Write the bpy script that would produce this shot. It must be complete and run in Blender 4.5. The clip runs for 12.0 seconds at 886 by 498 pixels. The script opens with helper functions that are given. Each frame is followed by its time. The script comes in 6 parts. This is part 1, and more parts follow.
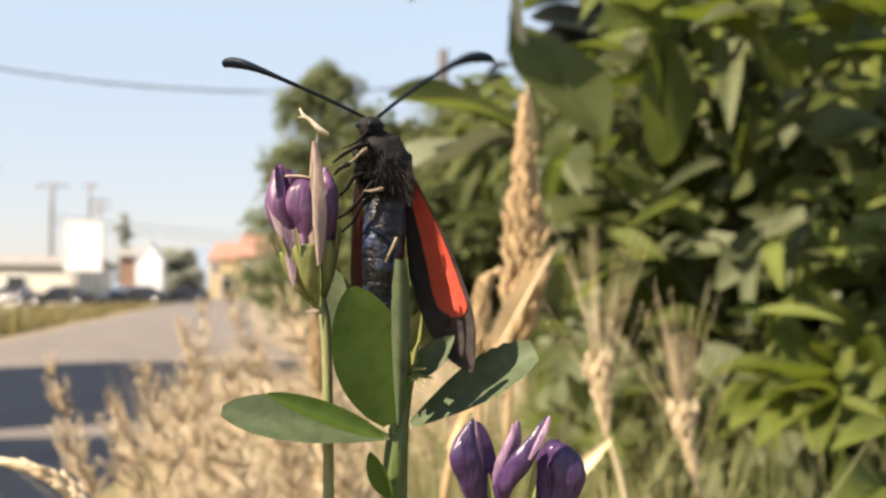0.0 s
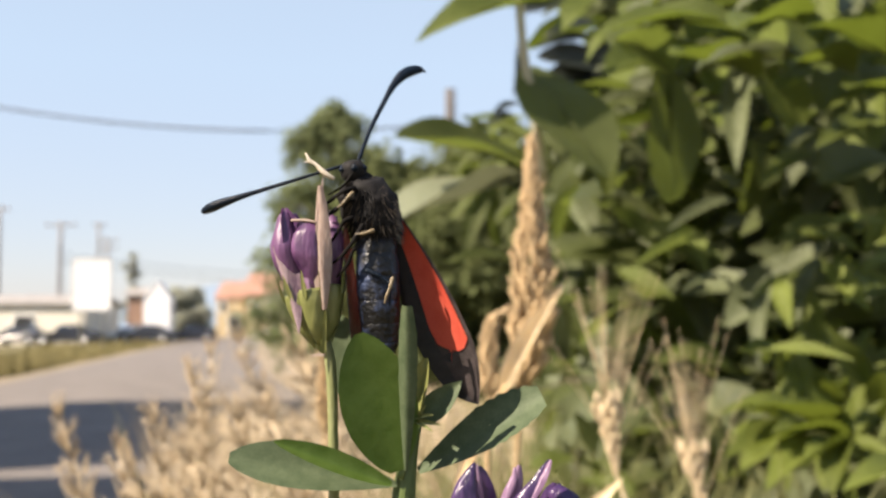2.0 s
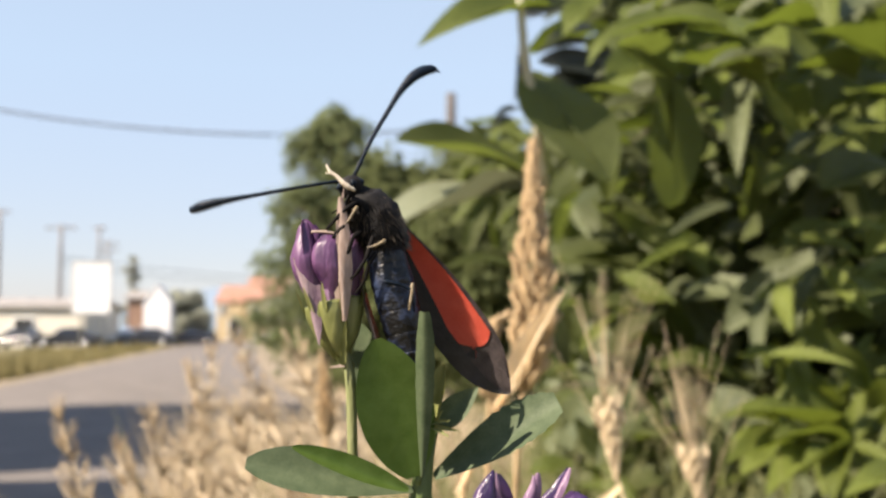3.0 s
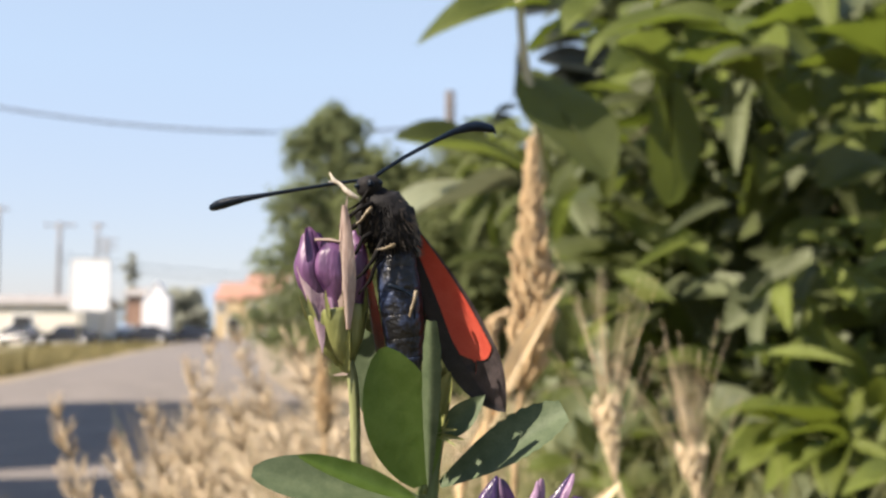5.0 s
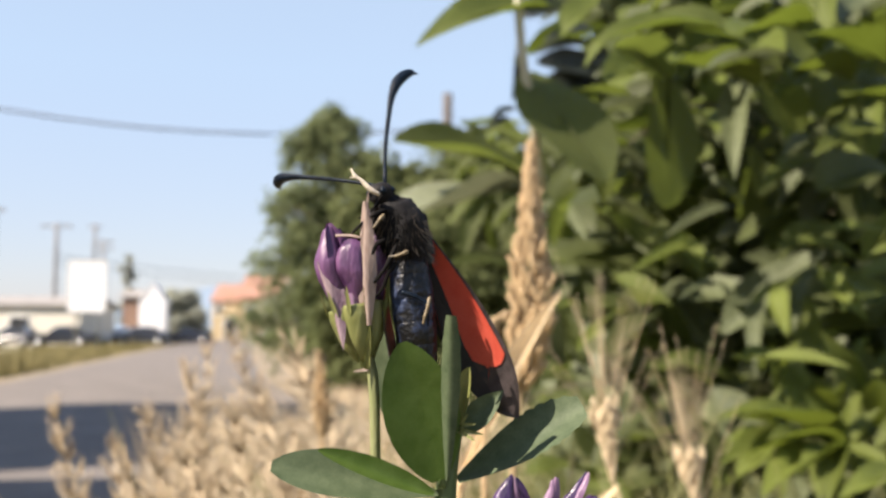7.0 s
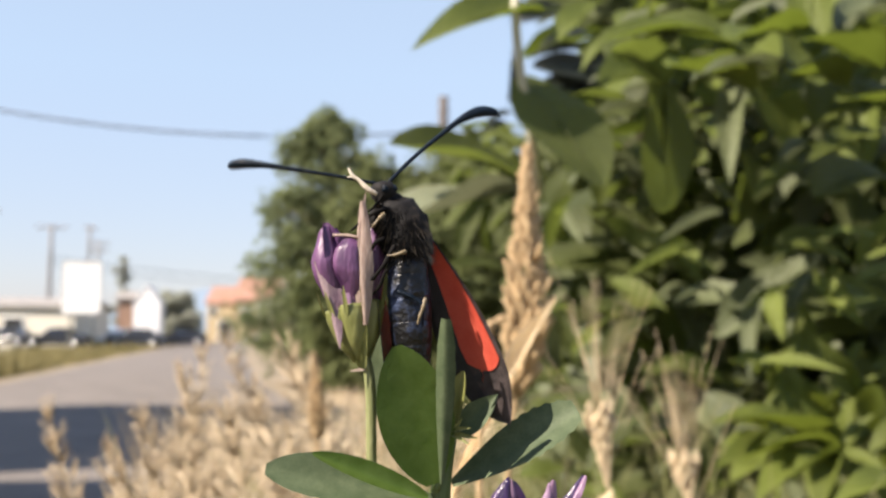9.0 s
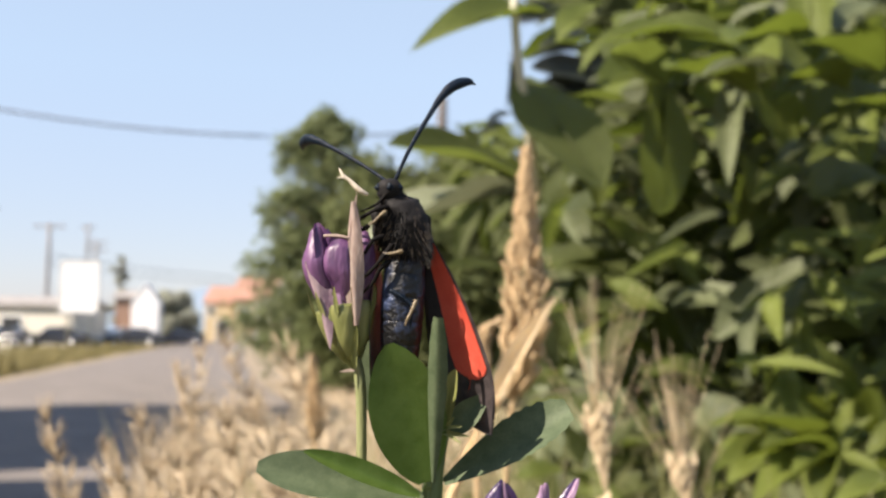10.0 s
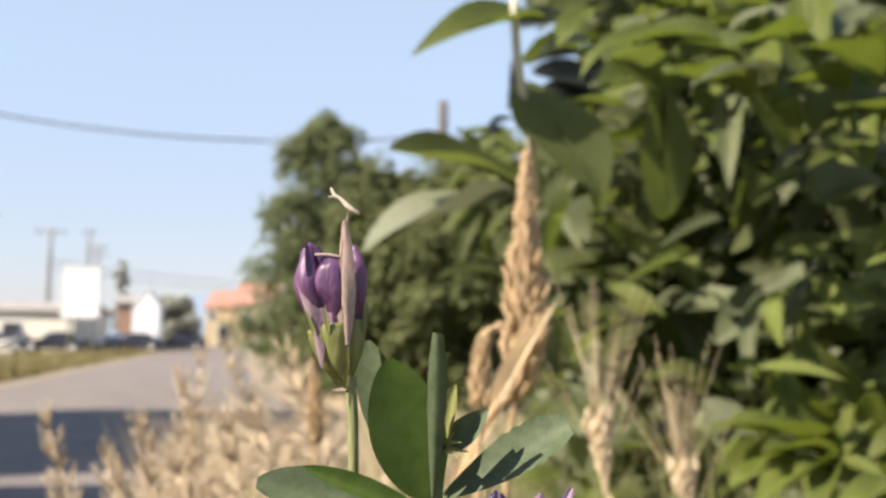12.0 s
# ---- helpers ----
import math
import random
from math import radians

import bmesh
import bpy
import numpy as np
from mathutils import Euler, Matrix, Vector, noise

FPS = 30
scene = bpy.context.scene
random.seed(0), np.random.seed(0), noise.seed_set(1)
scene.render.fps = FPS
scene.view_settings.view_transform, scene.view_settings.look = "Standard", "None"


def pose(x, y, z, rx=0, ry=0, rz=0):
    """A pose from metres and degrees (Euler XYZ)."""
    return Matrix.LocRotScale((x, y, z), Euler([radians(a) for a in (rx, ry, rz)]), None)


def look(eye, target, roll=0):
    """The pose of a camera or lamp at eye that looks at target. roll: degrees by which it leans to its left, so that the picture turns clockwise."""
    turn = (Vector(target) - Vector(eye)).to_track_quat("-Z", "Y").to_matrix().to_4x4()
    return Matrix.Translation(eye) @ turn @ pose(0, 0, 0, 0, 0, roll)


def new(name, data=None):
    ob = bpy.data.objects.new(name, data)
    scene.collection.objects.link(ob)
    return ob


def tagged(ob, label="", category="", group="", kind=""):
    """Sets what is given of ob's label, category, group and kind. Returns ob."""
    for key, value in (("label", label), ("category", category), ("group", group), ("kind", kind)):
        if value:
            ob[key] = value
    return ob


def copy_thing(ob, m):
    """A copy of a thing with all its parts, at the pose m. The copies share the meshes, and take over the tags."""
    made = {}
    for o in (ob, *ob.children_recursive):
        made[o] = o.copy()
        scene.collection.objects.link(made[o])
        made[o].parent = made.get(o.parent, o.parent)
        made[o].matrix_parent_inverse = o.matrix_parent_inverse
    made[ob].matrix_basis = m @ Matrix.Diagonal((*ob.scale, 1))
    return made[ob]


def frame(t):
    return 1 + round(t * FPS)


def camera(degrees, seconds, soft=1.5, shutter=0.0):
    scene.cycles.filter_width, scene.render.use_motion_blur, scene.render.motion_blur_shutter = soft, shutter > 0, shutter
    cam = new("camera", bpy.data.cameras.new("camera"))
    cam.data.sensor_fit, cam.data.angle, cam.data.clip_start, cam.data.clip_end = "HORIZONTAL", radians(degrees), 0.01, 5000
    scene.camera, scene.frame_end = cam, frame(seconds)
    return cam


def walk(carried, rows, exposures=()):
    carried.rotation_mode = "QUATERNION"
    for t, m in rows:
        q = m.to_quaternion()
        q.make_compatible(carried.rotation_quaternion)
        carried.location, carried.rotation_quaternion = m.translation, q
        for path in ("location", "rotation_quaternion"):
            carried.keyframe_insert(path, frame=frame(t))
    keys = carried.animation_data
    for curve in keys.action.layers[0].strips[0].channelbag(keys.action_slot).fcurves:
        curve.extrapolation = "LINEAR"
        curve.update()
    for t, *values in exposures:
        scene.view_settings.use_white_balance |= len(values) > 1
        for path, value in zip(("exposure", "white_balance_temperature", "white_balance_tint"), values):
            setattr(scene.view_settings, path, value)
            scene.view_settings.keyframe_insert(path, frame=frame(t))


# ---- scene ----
# ---- camera ----
cam = camera(45.9, 12.0, soft=2.4, shutter=0.5)
cam.data.dof.use_dof = True
cam.data.dof.focus_distance = 0.076
cam.data.dof.aperture_fstop = 62.0
PATH = [
    (0, look((-0.00021, 0, 1.3001), (-0.0002, 9.9933, 1.6665), -0.00)),
    (0.25, look((-0.00029, 0, 1.30019), (-0.0045, 9.9919, 1.7026), -0.15)),
    (0.5, look((-0.00039, 0, 1.30032), (-0.0088, 9.9904, 1.7387), -0.29)),
    (0.75, look((-0.00048, 0, 1.30047), (-0.0078, 9.9866, 1.8178), -0.12)),
    (1, look((-0.00054, 0, 1.30061), (-0.0068, 9.9822, 1.897), 0.04)),
    (1.25, look((-0.00052, 0, 1.30069), (-0.0239, 9.9791, 1.9458), -0.04)),
    (1.5, look((-0.00044, 0, 1.30069), (-0.0409, 9.9758, 1.9945), -0.13)),
    (1.75, look((-0.00032, 0, 1.30062), (-0.0566, 9.9745, 2.0117), -0.14)),
    (2, look((-0.00022, 0, 1.30055), (-0.0723, 9.9732, 2.0288), -0.15)),
    (2.25, look((-0.0002, 0, 1.30051), (-0.0735, 9.9722, 2.0417), -0.09)),
    (2.5, look((-0.00026, 0, 1.3005), (-0.0749, 9.9712, 2.0546), -0.04)),
    (2.75, look((-0.00036, 0, 1.3005), (-0.0752, 9.9707, 2.0622), 0.00)),
    (3, look((-0.00046, 0, 1.3005), (-0.0755, 9.9701, 2.0697), 0.05)),
    (3.2, look((-0.00052, 0, 1.3005), (-0.0755, 9.9701, 2.0696), 0.04)),
    (4.8, look((-0.00044, 0, 1.30054), (-0.0747, 9.9702, 2.0685), 0.01)),
    (5, look((-0.00051, 0, 1.30064), (-0.0632, 9.9718, 2.0488), 0.13)),
    (5.25, look((-0.00062, 0, 1.30083), (-0.0542, 9.9714, 2.0548), 0.03)),
    (5.5, look((-0.00076, 0, 1.30105), (-0.0452, 9.971, 2.0608), -0.08)),
    (5.75, look((-0.0009, 0, 1.30123), (-0.0444, 9.9709, 2.0623), 0.09)),
    (6, look((-0.00101, 0, 1.30128), (-0.0436, 9.9708, 2.0636), 0.25)),
    (6.25, look((-0.00109, 0, 1.30119), (-0.0386, 9.9708, 2.0645), 0.31)),
    (6.5, look((-0.00111, 0, 1.30101), (-0.0336, 9.9707, 2.0653), 0.36)),
    (6.75, look((-0.00108, 0, 1.30083), (-0.0353, 9.9705, 2.0677), 0.32)),
    (7, look((-0.00099, 0, 1.30066), (-0.037, 9.9703, 2.0701), 0.28)),
    (7.2, look((-0.00091, 0, 1.30056), (-0.0369, 9.9703, 2.07), 0.02)),
    (8.8, look((-0.00109, 0, 1.30074), (-0.0343, 9.9702, 2.072), 0.03)),
    (9, look((-0.00119, 0, 1.30085), (0.0076, 9.9681, 2.0993), 0.52)),
    (9.25, look((-0.00129, 0, 1.30098), (0.0153, 9.9685, 2.0933), 0.54)),
    (9.5, look((-0.00134, 0, 1.30111), (0.023, 9.969, 2.0873), 0.56)),
    (9.75, look((-0.00134, 0, 1.3012), (0.0235, 9.9684, 2.0956), 0.64)),
    (10, look((-0.00132, 0, 1.30124), (0.0241, 9.9677, 2.1038), 0.73)),
    (10.25, look((-0.00132, 0, 1.30125), (0.0233, 9.9668, 2.1152), 0.69)),
    (10.5, look((-0.00132, 0, 1.30124), (0.0225, 9.9658, 2.1266), 0.66)),
    (10.75, look((-0.00128, 0, 1.30122), (0.017, 9.9657, 2.129), 0.56)),
    (11, look((-0.00118, 0, 1.30117), (0.0115, 9.9655, 2.1314), 0.46)),
    (11.25, look((-0.00108, 0, 1.30113), (0.0031, 9.9661, 2.1241), 0.40)),
    (11.5, look((-0.00102, 0, 1.30114), (-0.0053, 9.9667, 2.1169), 0.34)),
    (11.75, look((-0.00101, 0, 1.3012), (0.0021, 9.9657, 2.1282), 0.35)),
    (12, look((-0.00106, 0, 1.30131), (0.0144, 9.9642, 2.147), 0.65)),
]

EXPOSURE = [(0, 1.57, 7350, 15), (1.5, 1.53, 7050, 15), (3.0, 1.50, 6850, 15), (5.0, 1.48, 6650, 15), (12, 1.48, 6650, 15)]
walk(cam, PATH, EXPOSURE)

# ---- world and sun ----
SUN_WAY = Vector((0.62, 0.36, -0.68)).normalized()      # the way the sunlight travels
world = bpy.data.worlds.new("sky")
scene.world = world
world.use_nodes = True
wn = world.node_tree.nodes
sky = wn.new("ShaderNodeTexSky")
sky.sky_type = "NISHITA"
sky.sun_disc = False
sky.sun_elevation = math.asin(-SUN_WAY.z)
sky.sun_rotation = math.atan2(-SUN_WAY.x, -SUN_WAY.y)
sky.air_density, sky.dust_density, sky.ozone_density = 1.0, 0.5, 1.5
wn["Background"].inputs["Strength"].default_value = 0.088
haze = wn.new("ShaderNodeMix")        # summer haze evens out the clear sky
haze.data_type = "RGBA"
haze_hue = wn.new("ShaderNodeMix")     # duller and more violet down at the horizon
haze_hue.data_type = "RGBA"
haze_hue.inputs["A"].default_value = (2.12, 2.20, 2.70, 1)
haze_hue.inputs["B"].default_value = (2.40, 3.06, 3.76, 1)
sky_way = wn.new("ShaderNodeTexCoord")
sky_axes = wn.new("ShaderNodeSeparateXYZ")
sky_height = wn.new("ShaderNodeMapRange")
sky_height.inputs["From Min"].default_value, sky_height.inputs["From Max"].default_value = 0.0, 0.24
world.node_tree.links.new(sky_way.outputs["Generated"], sky_axes.inputs[0])
world.node_tree.links.new(sky_axes.outputs["Z"], sky_height.inputs["Value"])
world.node_tree.links.new(sky_height.outputs[0], haze_hue.inputs["Factor"])
world.node_tree.links.new(haze_hue.outputs["Result"], haze.inputs["B"])
haze_fade = wn.new("ShaderNodeMapRange")      # the haze thins out overhead
haze_fade.interpolation_type = "SMOOTHSTEP"
haze_fade.inputs["From Min"].default_value, haze_fade.inputs["From Max"].default_value = 0.30, 0.75
haze_fade.inputs["To Min"].default_value, haze_fade.inputs["To Max"].default_value = 0.70, 0.10
world.node_tree.links.new(sky_axes.outputs["Z"], haze_fade.inputs["Value"])
world.node_tree.links.new(haze_fade.outputs[0], haze.inputs["Factor"])
world.node_tree.links.new(sky.outputs[0], haze.inputs["A"])
world.node_tree.links.new(haze.outputs["Result"], wn["Background"].inputs["Color"])
sun = new("sun", bpy.data.lights.new("sun", "SUN"))
sun.data.energy, sun.data.angle, sun.data.color = 4.9, radians(0.53), (1.0, 0.91, 0.76)
sun.matrix_world = look((0, 0, 30), Vector((0, 0, 30)) + SUN_WAY)


# ---- materials ----
def material(name, c1, c2, scale=50.0, rough=0.6, bump=0.15, metal=0.0, through_light=0.0, light_tint=None,
             vary=0.0, spec=0.5, fine=6.0, stretch=(1, 1, 1), coat=0.0, sheen=0.0, low=0.5, high=0.95):
    m = bpy.data.materials.new(name)
    m.use_nodes = True
    nt = m.node_tree
    nd, ln = nt.nodes, nt.links
    bsdf = nd["Principled BSDF"]
    tc = nd.new("ShaderNodeTexCoord")
    mp = nd.new("ShaderNodeMapping")
    mp.inputs["Scale"].default_value = stretch
    ln.new(tc.outputs["Object"], mp.inputs["Vector"])
    n1 = nd.new("ShaderNodeTexNoise")
    n1.inputs["Scale"].default_value, n1.inputs["Detail"].default_value = scale, 5.0
    n2 = nd.new("ShaderNodeTexNoise")
    n2.inputs["Scale"].default_value, n2.inputs["Detail"].default_value = scale * fine, 3.0
    for n in (n1, n2):
        ln.new(mp.outputs[0], n.inputs["Vector"])
    both = nd.new("ShaderNodeMath")
    both.operation = "MULTIPLY_ADD"
    ln.new(n2.outputs["Fac"], both.inputs[0])
    both.inputs[1].default_value = 0.45
    ln.new(n1.outputs["Fac"], both.inputs[2])
    ramp = nd.new("ShaderNodeMapRange")
    ramp.inputs["From Min"].default_value, ramp.inputs["From Max"].default_value = low, high
    ln.new(both.outputs[0], ramp.inputs["Value"])
    mix = nd.new("ShaderNodeMix")
    mix.data_type = "RGBA"
    mix.inputs["A"].default_value, mix.inputs["B"].default_value = (*c1, 1), (*c2, 1)
    ln.new(ramp.outputs[0], mix.inputs["Factor"])
    colour = mix.outputs["Result"]
    if vary:
        info = nd.new("ShaderNodeObjectInfo")
        hsv = nd.new("ShaderNodeHueSaturation")
        mr = nd.new("ShaderNodeMapRange")
        mr.inputs["To Min"].default_value, mr.inputs["To Max"].default_value = 1 - vary, 1 + vary
        ln.new(info.outputs["Random"], mr.inputs["Value"])
        ln.new(mr.outputs[0], hsv.inputs["Value"])
        ln.new(colour, hsv.inputs["Color"])
        colour = hsv.outputs[0]
    ln.new(colour, bsdf.inputs["Base Color"])
    bsdf.inputs["Roughness"].default_value = rough
    bsdf.inputs["Metallic"].default_value = metal
    bsdf.inputs["Specular IOR Level"].default_value = spec
    bsdf.inputs["Coat Weight"].default_value = coat
    bsdf.inputs["Sheen Weight"].default_value = sheen
    if bump:
        bp = nd.new("ShaderNodeBump")
        bp.inputs["Strength"].default_value = bump
        bp.inputs["Distance"].default_value = 0.3 / scale
        ln.new(both.outputs[0], bp.inputs["Height"])
        ln.new(bp.outputs[0], bsdf.inputs["Normal"])
    if through_light:
        tr = nd.new("ShaderNodeBsdfTranslucent")
        if light_tint:
            tr.inputs["Color"].default_value = (*light_tint, 1)
        else:
            ln.new(colour, tr.inputs["Color"])
        mx = nd.new("ShaderNodeMixShader")
        mx.inputs[0].default_value = through_light
        ln.new(bsdf.outputs[0], mx.inputs[1])
        ln.new(tr.outputs[0], mx.inputs[2])
        ln.new(mx.outputs[0], nd["Material Output"].inputs["Surface"])
    return m


MM = 0.001
ASPHALT = material("asphalt", (0.105, 0.091, 0.082), (0.16, 0.139, 0.124), 1.2, 0.9, 0.3, fine=40)
VERGE = material("verge_soil_and_grass", (0.061, 0.056, 0.02), (0.17, 0.139, 0.061), 0.35, 0.95, 0.4, fine=14)
GRAVEL = material("gravel_edge", (0.163, 0.129, 0.088), (0.245, 0.197, 0.136), 3.0, 0.95, 0.4, fine=20)
CREAM = material("cream_render", (0.53, 0.50, 0.43), (0.58, 0.545, 0.475), 0.6, 0.85, 0.1, fine=20)
YELLOW = material("ochre_render", (0.37, 0.292, 0.178), (0.42, 0.335, 0.215), 0.6, 0.85, 0.1, fine=20)
TILE = material("orange_roof_tile", (0.255, 0.132, 0.092), (0.315, 0.172, 0.126), 1.5, 0.8, 0.3, fine=12)
WHITE = material("white_paint", (0.78, 0.78, 0.77), (0.84, 0.84, 0.83), 0.8, 0.6, 0.05, fine=20)
# a lower white than the white paint, for billboard and kiosk
OFFWHITE = material("off_white_board", (0.56, 0.56, 0.57), (0.62, 0.62, 0.63), 0.8, 0.7, 0.05, fine=20)
GREY = material("grey_concrete", (0.19, 0.177, 0.17), (0.272, 0.252, 0.238), 1.5, 0.85, 0.2, fine=20)
# pole grey lightened to carry the haze of distance
HAZEGREY = material("hazy_grey_wood", (0.150, 0.145, 0.150), (0.198, 0.190, 0.196), 1.5, 0.85, 0.1, fine=20)
PINKISH = material("weathered_concrete", (0.065, 0.058, 0.057), (0.095, 0.085, 0.083), 1.5, 0.85, 0.2, fine=20)
BROWN = material("brown_render", (0.204, 0.122, 0.088), (0.258, 0.163, 0.116), 1.0, 0.85, 0.2, fine=20)
DARKGLASS = material("dark_window_glass", (0.02, 0.022, 0.025), (0.03, 0.033, 0.036), 1.0, 0.08, 0.0)
CARPAINT = material("dark_blue_car_paint", (0.015, 0.018, 0.028), (0.02, 0.024, 0.036), 2.0, 0.25, 0.0, coat=1.0)
CARWHITE = material("white_car_paint", (0.75, 0.75, 0.75), (0.8, 0.8, 0.8), 2.0, 0.25, 0.0, coat=1.0)
RUBBER = material("black_rubber", (0.015, 0.015, 0.015), (0.025, 0.025, 0.025), 10.0, 0.8, 0.1)
STEEL = material("galvanised_steel", (0.35, 0.36, 0.37), (0.45, 0.46, 0.47), 8.0, 0.45, 0.1, metal=0.8)
CABLE = material("black_cable", (0.03, 0.03, 0.035), (0.05, 0.05, 0.055), 5.0, 0.6, 0.0)
# blue of the distant air painted straight into the hill colour
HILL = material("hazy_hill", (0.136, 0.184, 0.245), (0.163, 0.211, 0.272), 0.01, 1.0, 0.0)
STALK = material("pale_stalk", (0.34, 0.326, 0.231), (0.422, 0.408, 0.313), 60.0, 0.6, 0.2)
BARK = material("bark", (0.068, 0.051, 0.034), (0.136, 0.109, 0.075), 20.0, 0.9, 0.5)
TWIG = material("green_brown_twig", (0.041, 0.037, 0.017), (0.082, 0.068, 0.034), 60.0, 0.7, 0.3)
TREELEAF = material("tree_foliage", (0.118, 0.146, 0.066), (0.166, 0.188, 0.090), 1.5, 0.8, 0.0, through_light=0.5, spec=0.2)
# far foliage, with distance haze painted in as a paler, greyer leaf colour
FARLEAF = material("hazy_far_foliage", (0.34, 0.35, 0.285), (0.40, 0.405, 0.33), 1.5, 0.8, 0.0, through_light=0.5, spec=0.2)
PALELEAF = material("pale_shrub_foliage", (0.084, 0.102, 0.038), (0.130, 0.145, 0.060), 1.5, 0.8, 0.0, through_light=0.45, spec=0.2)
BUSHLEAF = material("shrub_leaf", (0.048, 0.060, 0.020), (0.084, 0.099, 0.034), 45.0, 0.5, 0.35, spec=0.24, through_light=0.42,
                    light_tint=(0.14, 0.18, 0.030), vary=0.32)
# shrub leaves under the overhang, their shade put into a near-black colour
SHADELEAF = material("shaded_leaf", (0.008, 0.011, 0.009), (0.018, 0.023, 0.018), 45.0, 0.35, 0.3, vary=0.3)
SILVERLEAF = material("silvery_leaf_underside", (0.120, 0.134, 0.078), (0.20, 0.214, 0.135), 45.0, 0.5, 0.3, through_light=0.2)
YOUNGLEAF = material("yellow_green_young_leaf", (0.068, 0.090, 0.014), (0.128, 0.150, 0.032), 45.0, 0.5, 0.3, spec=0.3, through_light=0.30,
                     light_tint=(0.18, 0.23, 0.028), vary=0.25)
LIMELEAF = material("young_shrub_leaf", (0.054, 0.073, 0.013), (0.106, 0.127, 0.028), 45.0, 0.5, 0.3, spec=0.26, through_light=0.30,
                    light_tint=(0.15, 0.20, 0.024), vary=0.30)
PALEUNDER = material("pale_leaf_underside", (0.074, 0.090, 0.039), (0.126, 0.146, 0.070), 45.0, 0.55, 0.3, through_light=0.30, vary=0.15)
STRAW = material("dry_straw", (0.36, 0.235, 0.120), (0.60, 0.455, 0.270), 160.0, 0.7, 0.3, through_light=0.25, vary=0.18)
PALESTRAW = material("bleached_straw", (0.58, 0.455, 0.28), (0.70, 0.585, 0.41), 160.0, 0.7, 0.3, through_light=0.25, vary=0.1)
HAY = material("dry_grass_blades", (0.30, 0.212, 0.120), (0.68, 0.575, 0.42), 25.0, 0.75, 0.2, through_light=0.3)
WEEDS = material("verge_weed_blades", (0.143, 0.122, 0.044), (0.279, 0.231, 0.102), 0.6, 0.8, 0.0, through_light=0.3)
GREENBLADE = material("green_grass_blades", (0.116, 0.129, 0.041), (0.231, 0.224, 0.095), 12.0, 0.6, 0.1, through_light=0.3)
ALFALFA = material("alfalfa_leaf", (0.050, 0.086, 0.014), (0.074, 0.117, 0.026), 900.0, 0.55, 0.14, spec=0.2, through_light=0.30,
                   light_tint=(0.10, 0.18, 0.024), fine=5)
ALFALFA_PALE = material("alfalfa_leaf_underside", (0.042, 0.060, 0.031), (0.073, 0.094, 0.052), 900.0, 0.6, 0.12, spec=0.14, through_light=0.04,
                        light_tint=(0.16, 0.24, 0.05), fine=5)
STEM = material("alfalfa_stem", (0.058, 0.092, 0.02), (0.109, 0.143, 0.044), 700.0, 0.55, 0.3, through_light=0.1, stretch=(1, 1, 0.2))
CALYX = material("green_calyx", (0.105, 0.120, 0.030), (0.245, 0.250, 0.092), 350.0, 0.5, 0.25, through_light=0.25, stretch=(1, 1, 0.25))
PALESTEM = material("pale_green_stem", (0.135, 0.155, 0.052), (0.245, 0.255, 0.125), 700.0, 0.55, 0.3, through_light=0.1, stretch=(1, 1, 0.2))
PURPLE = material("purple_petal", (0.045, 0.015, 0.058), (0.185, 0.084, 0.190), 600.0, 0.42, 0.40, through_light=0.22,
                  light_tint=(0.17, 0.05, 0.19), stretch=(1, 1, 0.25), coat=0.10)
FADED = material("faded_pink_petal", (0.15, 0.085, 0.13), (0.34, 0.25, 0.27), 900.0, 0.6, 0.4, through_light=0.3, stretch=(1, 1, 0.3))
DEEPPURPLE = material("deep_purple_petal", (0.018, 0.009, 0.038), (0.085, 0.042, 0.13), 500.0, 0.28, 0.4, through_light=0.15,
                      light_tint=(0.10, 0.03, 0.16), stretch=(1, 1, 0.3))
LILAC = material("lilac_petal", (0.15, 0.072, 0.155), (0.36, 0.24, 0.35), 700.0, 0.35, 0.3, through_light=0.30, stretch=(1, 1, 0.3))
WITHERED = material("withered_floret", (0.29, 0.205, 0.175), (0.50, 0.40, 0.345), 900.0, 0.7, 0.4, through_light=0.4, stretch=(1, 1, 0.3))
CHALKY = material("bleached_style", (0.408, 0.34, 0.258), (0.503, 0.449, 0.367), 900.0, 0.7, 0.3)
CHITIN = material("blue_black_chitin", (0.002, 0.004, 0.008), (0.004, 0.010, 0.020), 1500.0, 0.45, 0.5, spec=0.14, fine=4)
FUR = material("black_fur", (0.0025, 0.0024, 0.0028), (0.011, 0.0095, 0.0095), 1200.0, 0.75, 0.4, spec=0.22)
BROWNHAIR = material("brown_hair", (0.035, 0.024, 0.014), (0.17, 0.125, 0.08), 1500.0, 0.8, 0.0)
# blue-black scales; the blue mottling also paints sky glints on them
ABDOMEN = material("blue_scales_and_glints", (0.0010, 0.0011, 0.0018), (0.040, 0.060, 0.125), 300.0, 0.40, 0.4, metal=0.3, spec=0.5, fine=7, low=0.66, high=0.92)
REDWING = material("scarlet_wing", (0.58, 0.072, 0.044), (0.68, 0.115, 0.072), 900.0, 0.55, 0.2, through_light=0.35,
                   light_tint=(0.80, 0.10, 0.04), fine=5)
GREYWING = material("grey_brown_wing", (0.023, 0.019, 0.02), (0.068, 0.054, 0.054), 900.0, 0.45, 0.3, through_light=0.15,
                    light_tint=(0.082, 0.044, 0.041), fine=5)
# the hindwing's black rim, and the shade painted on the forewing
WINGRIM_AND_SHADE = material("black_wing_rim_and_shade", (0.010, 0.010, 0.013), (0.025, 0.023, 0.028), 900.0, 0.4, 0.2)
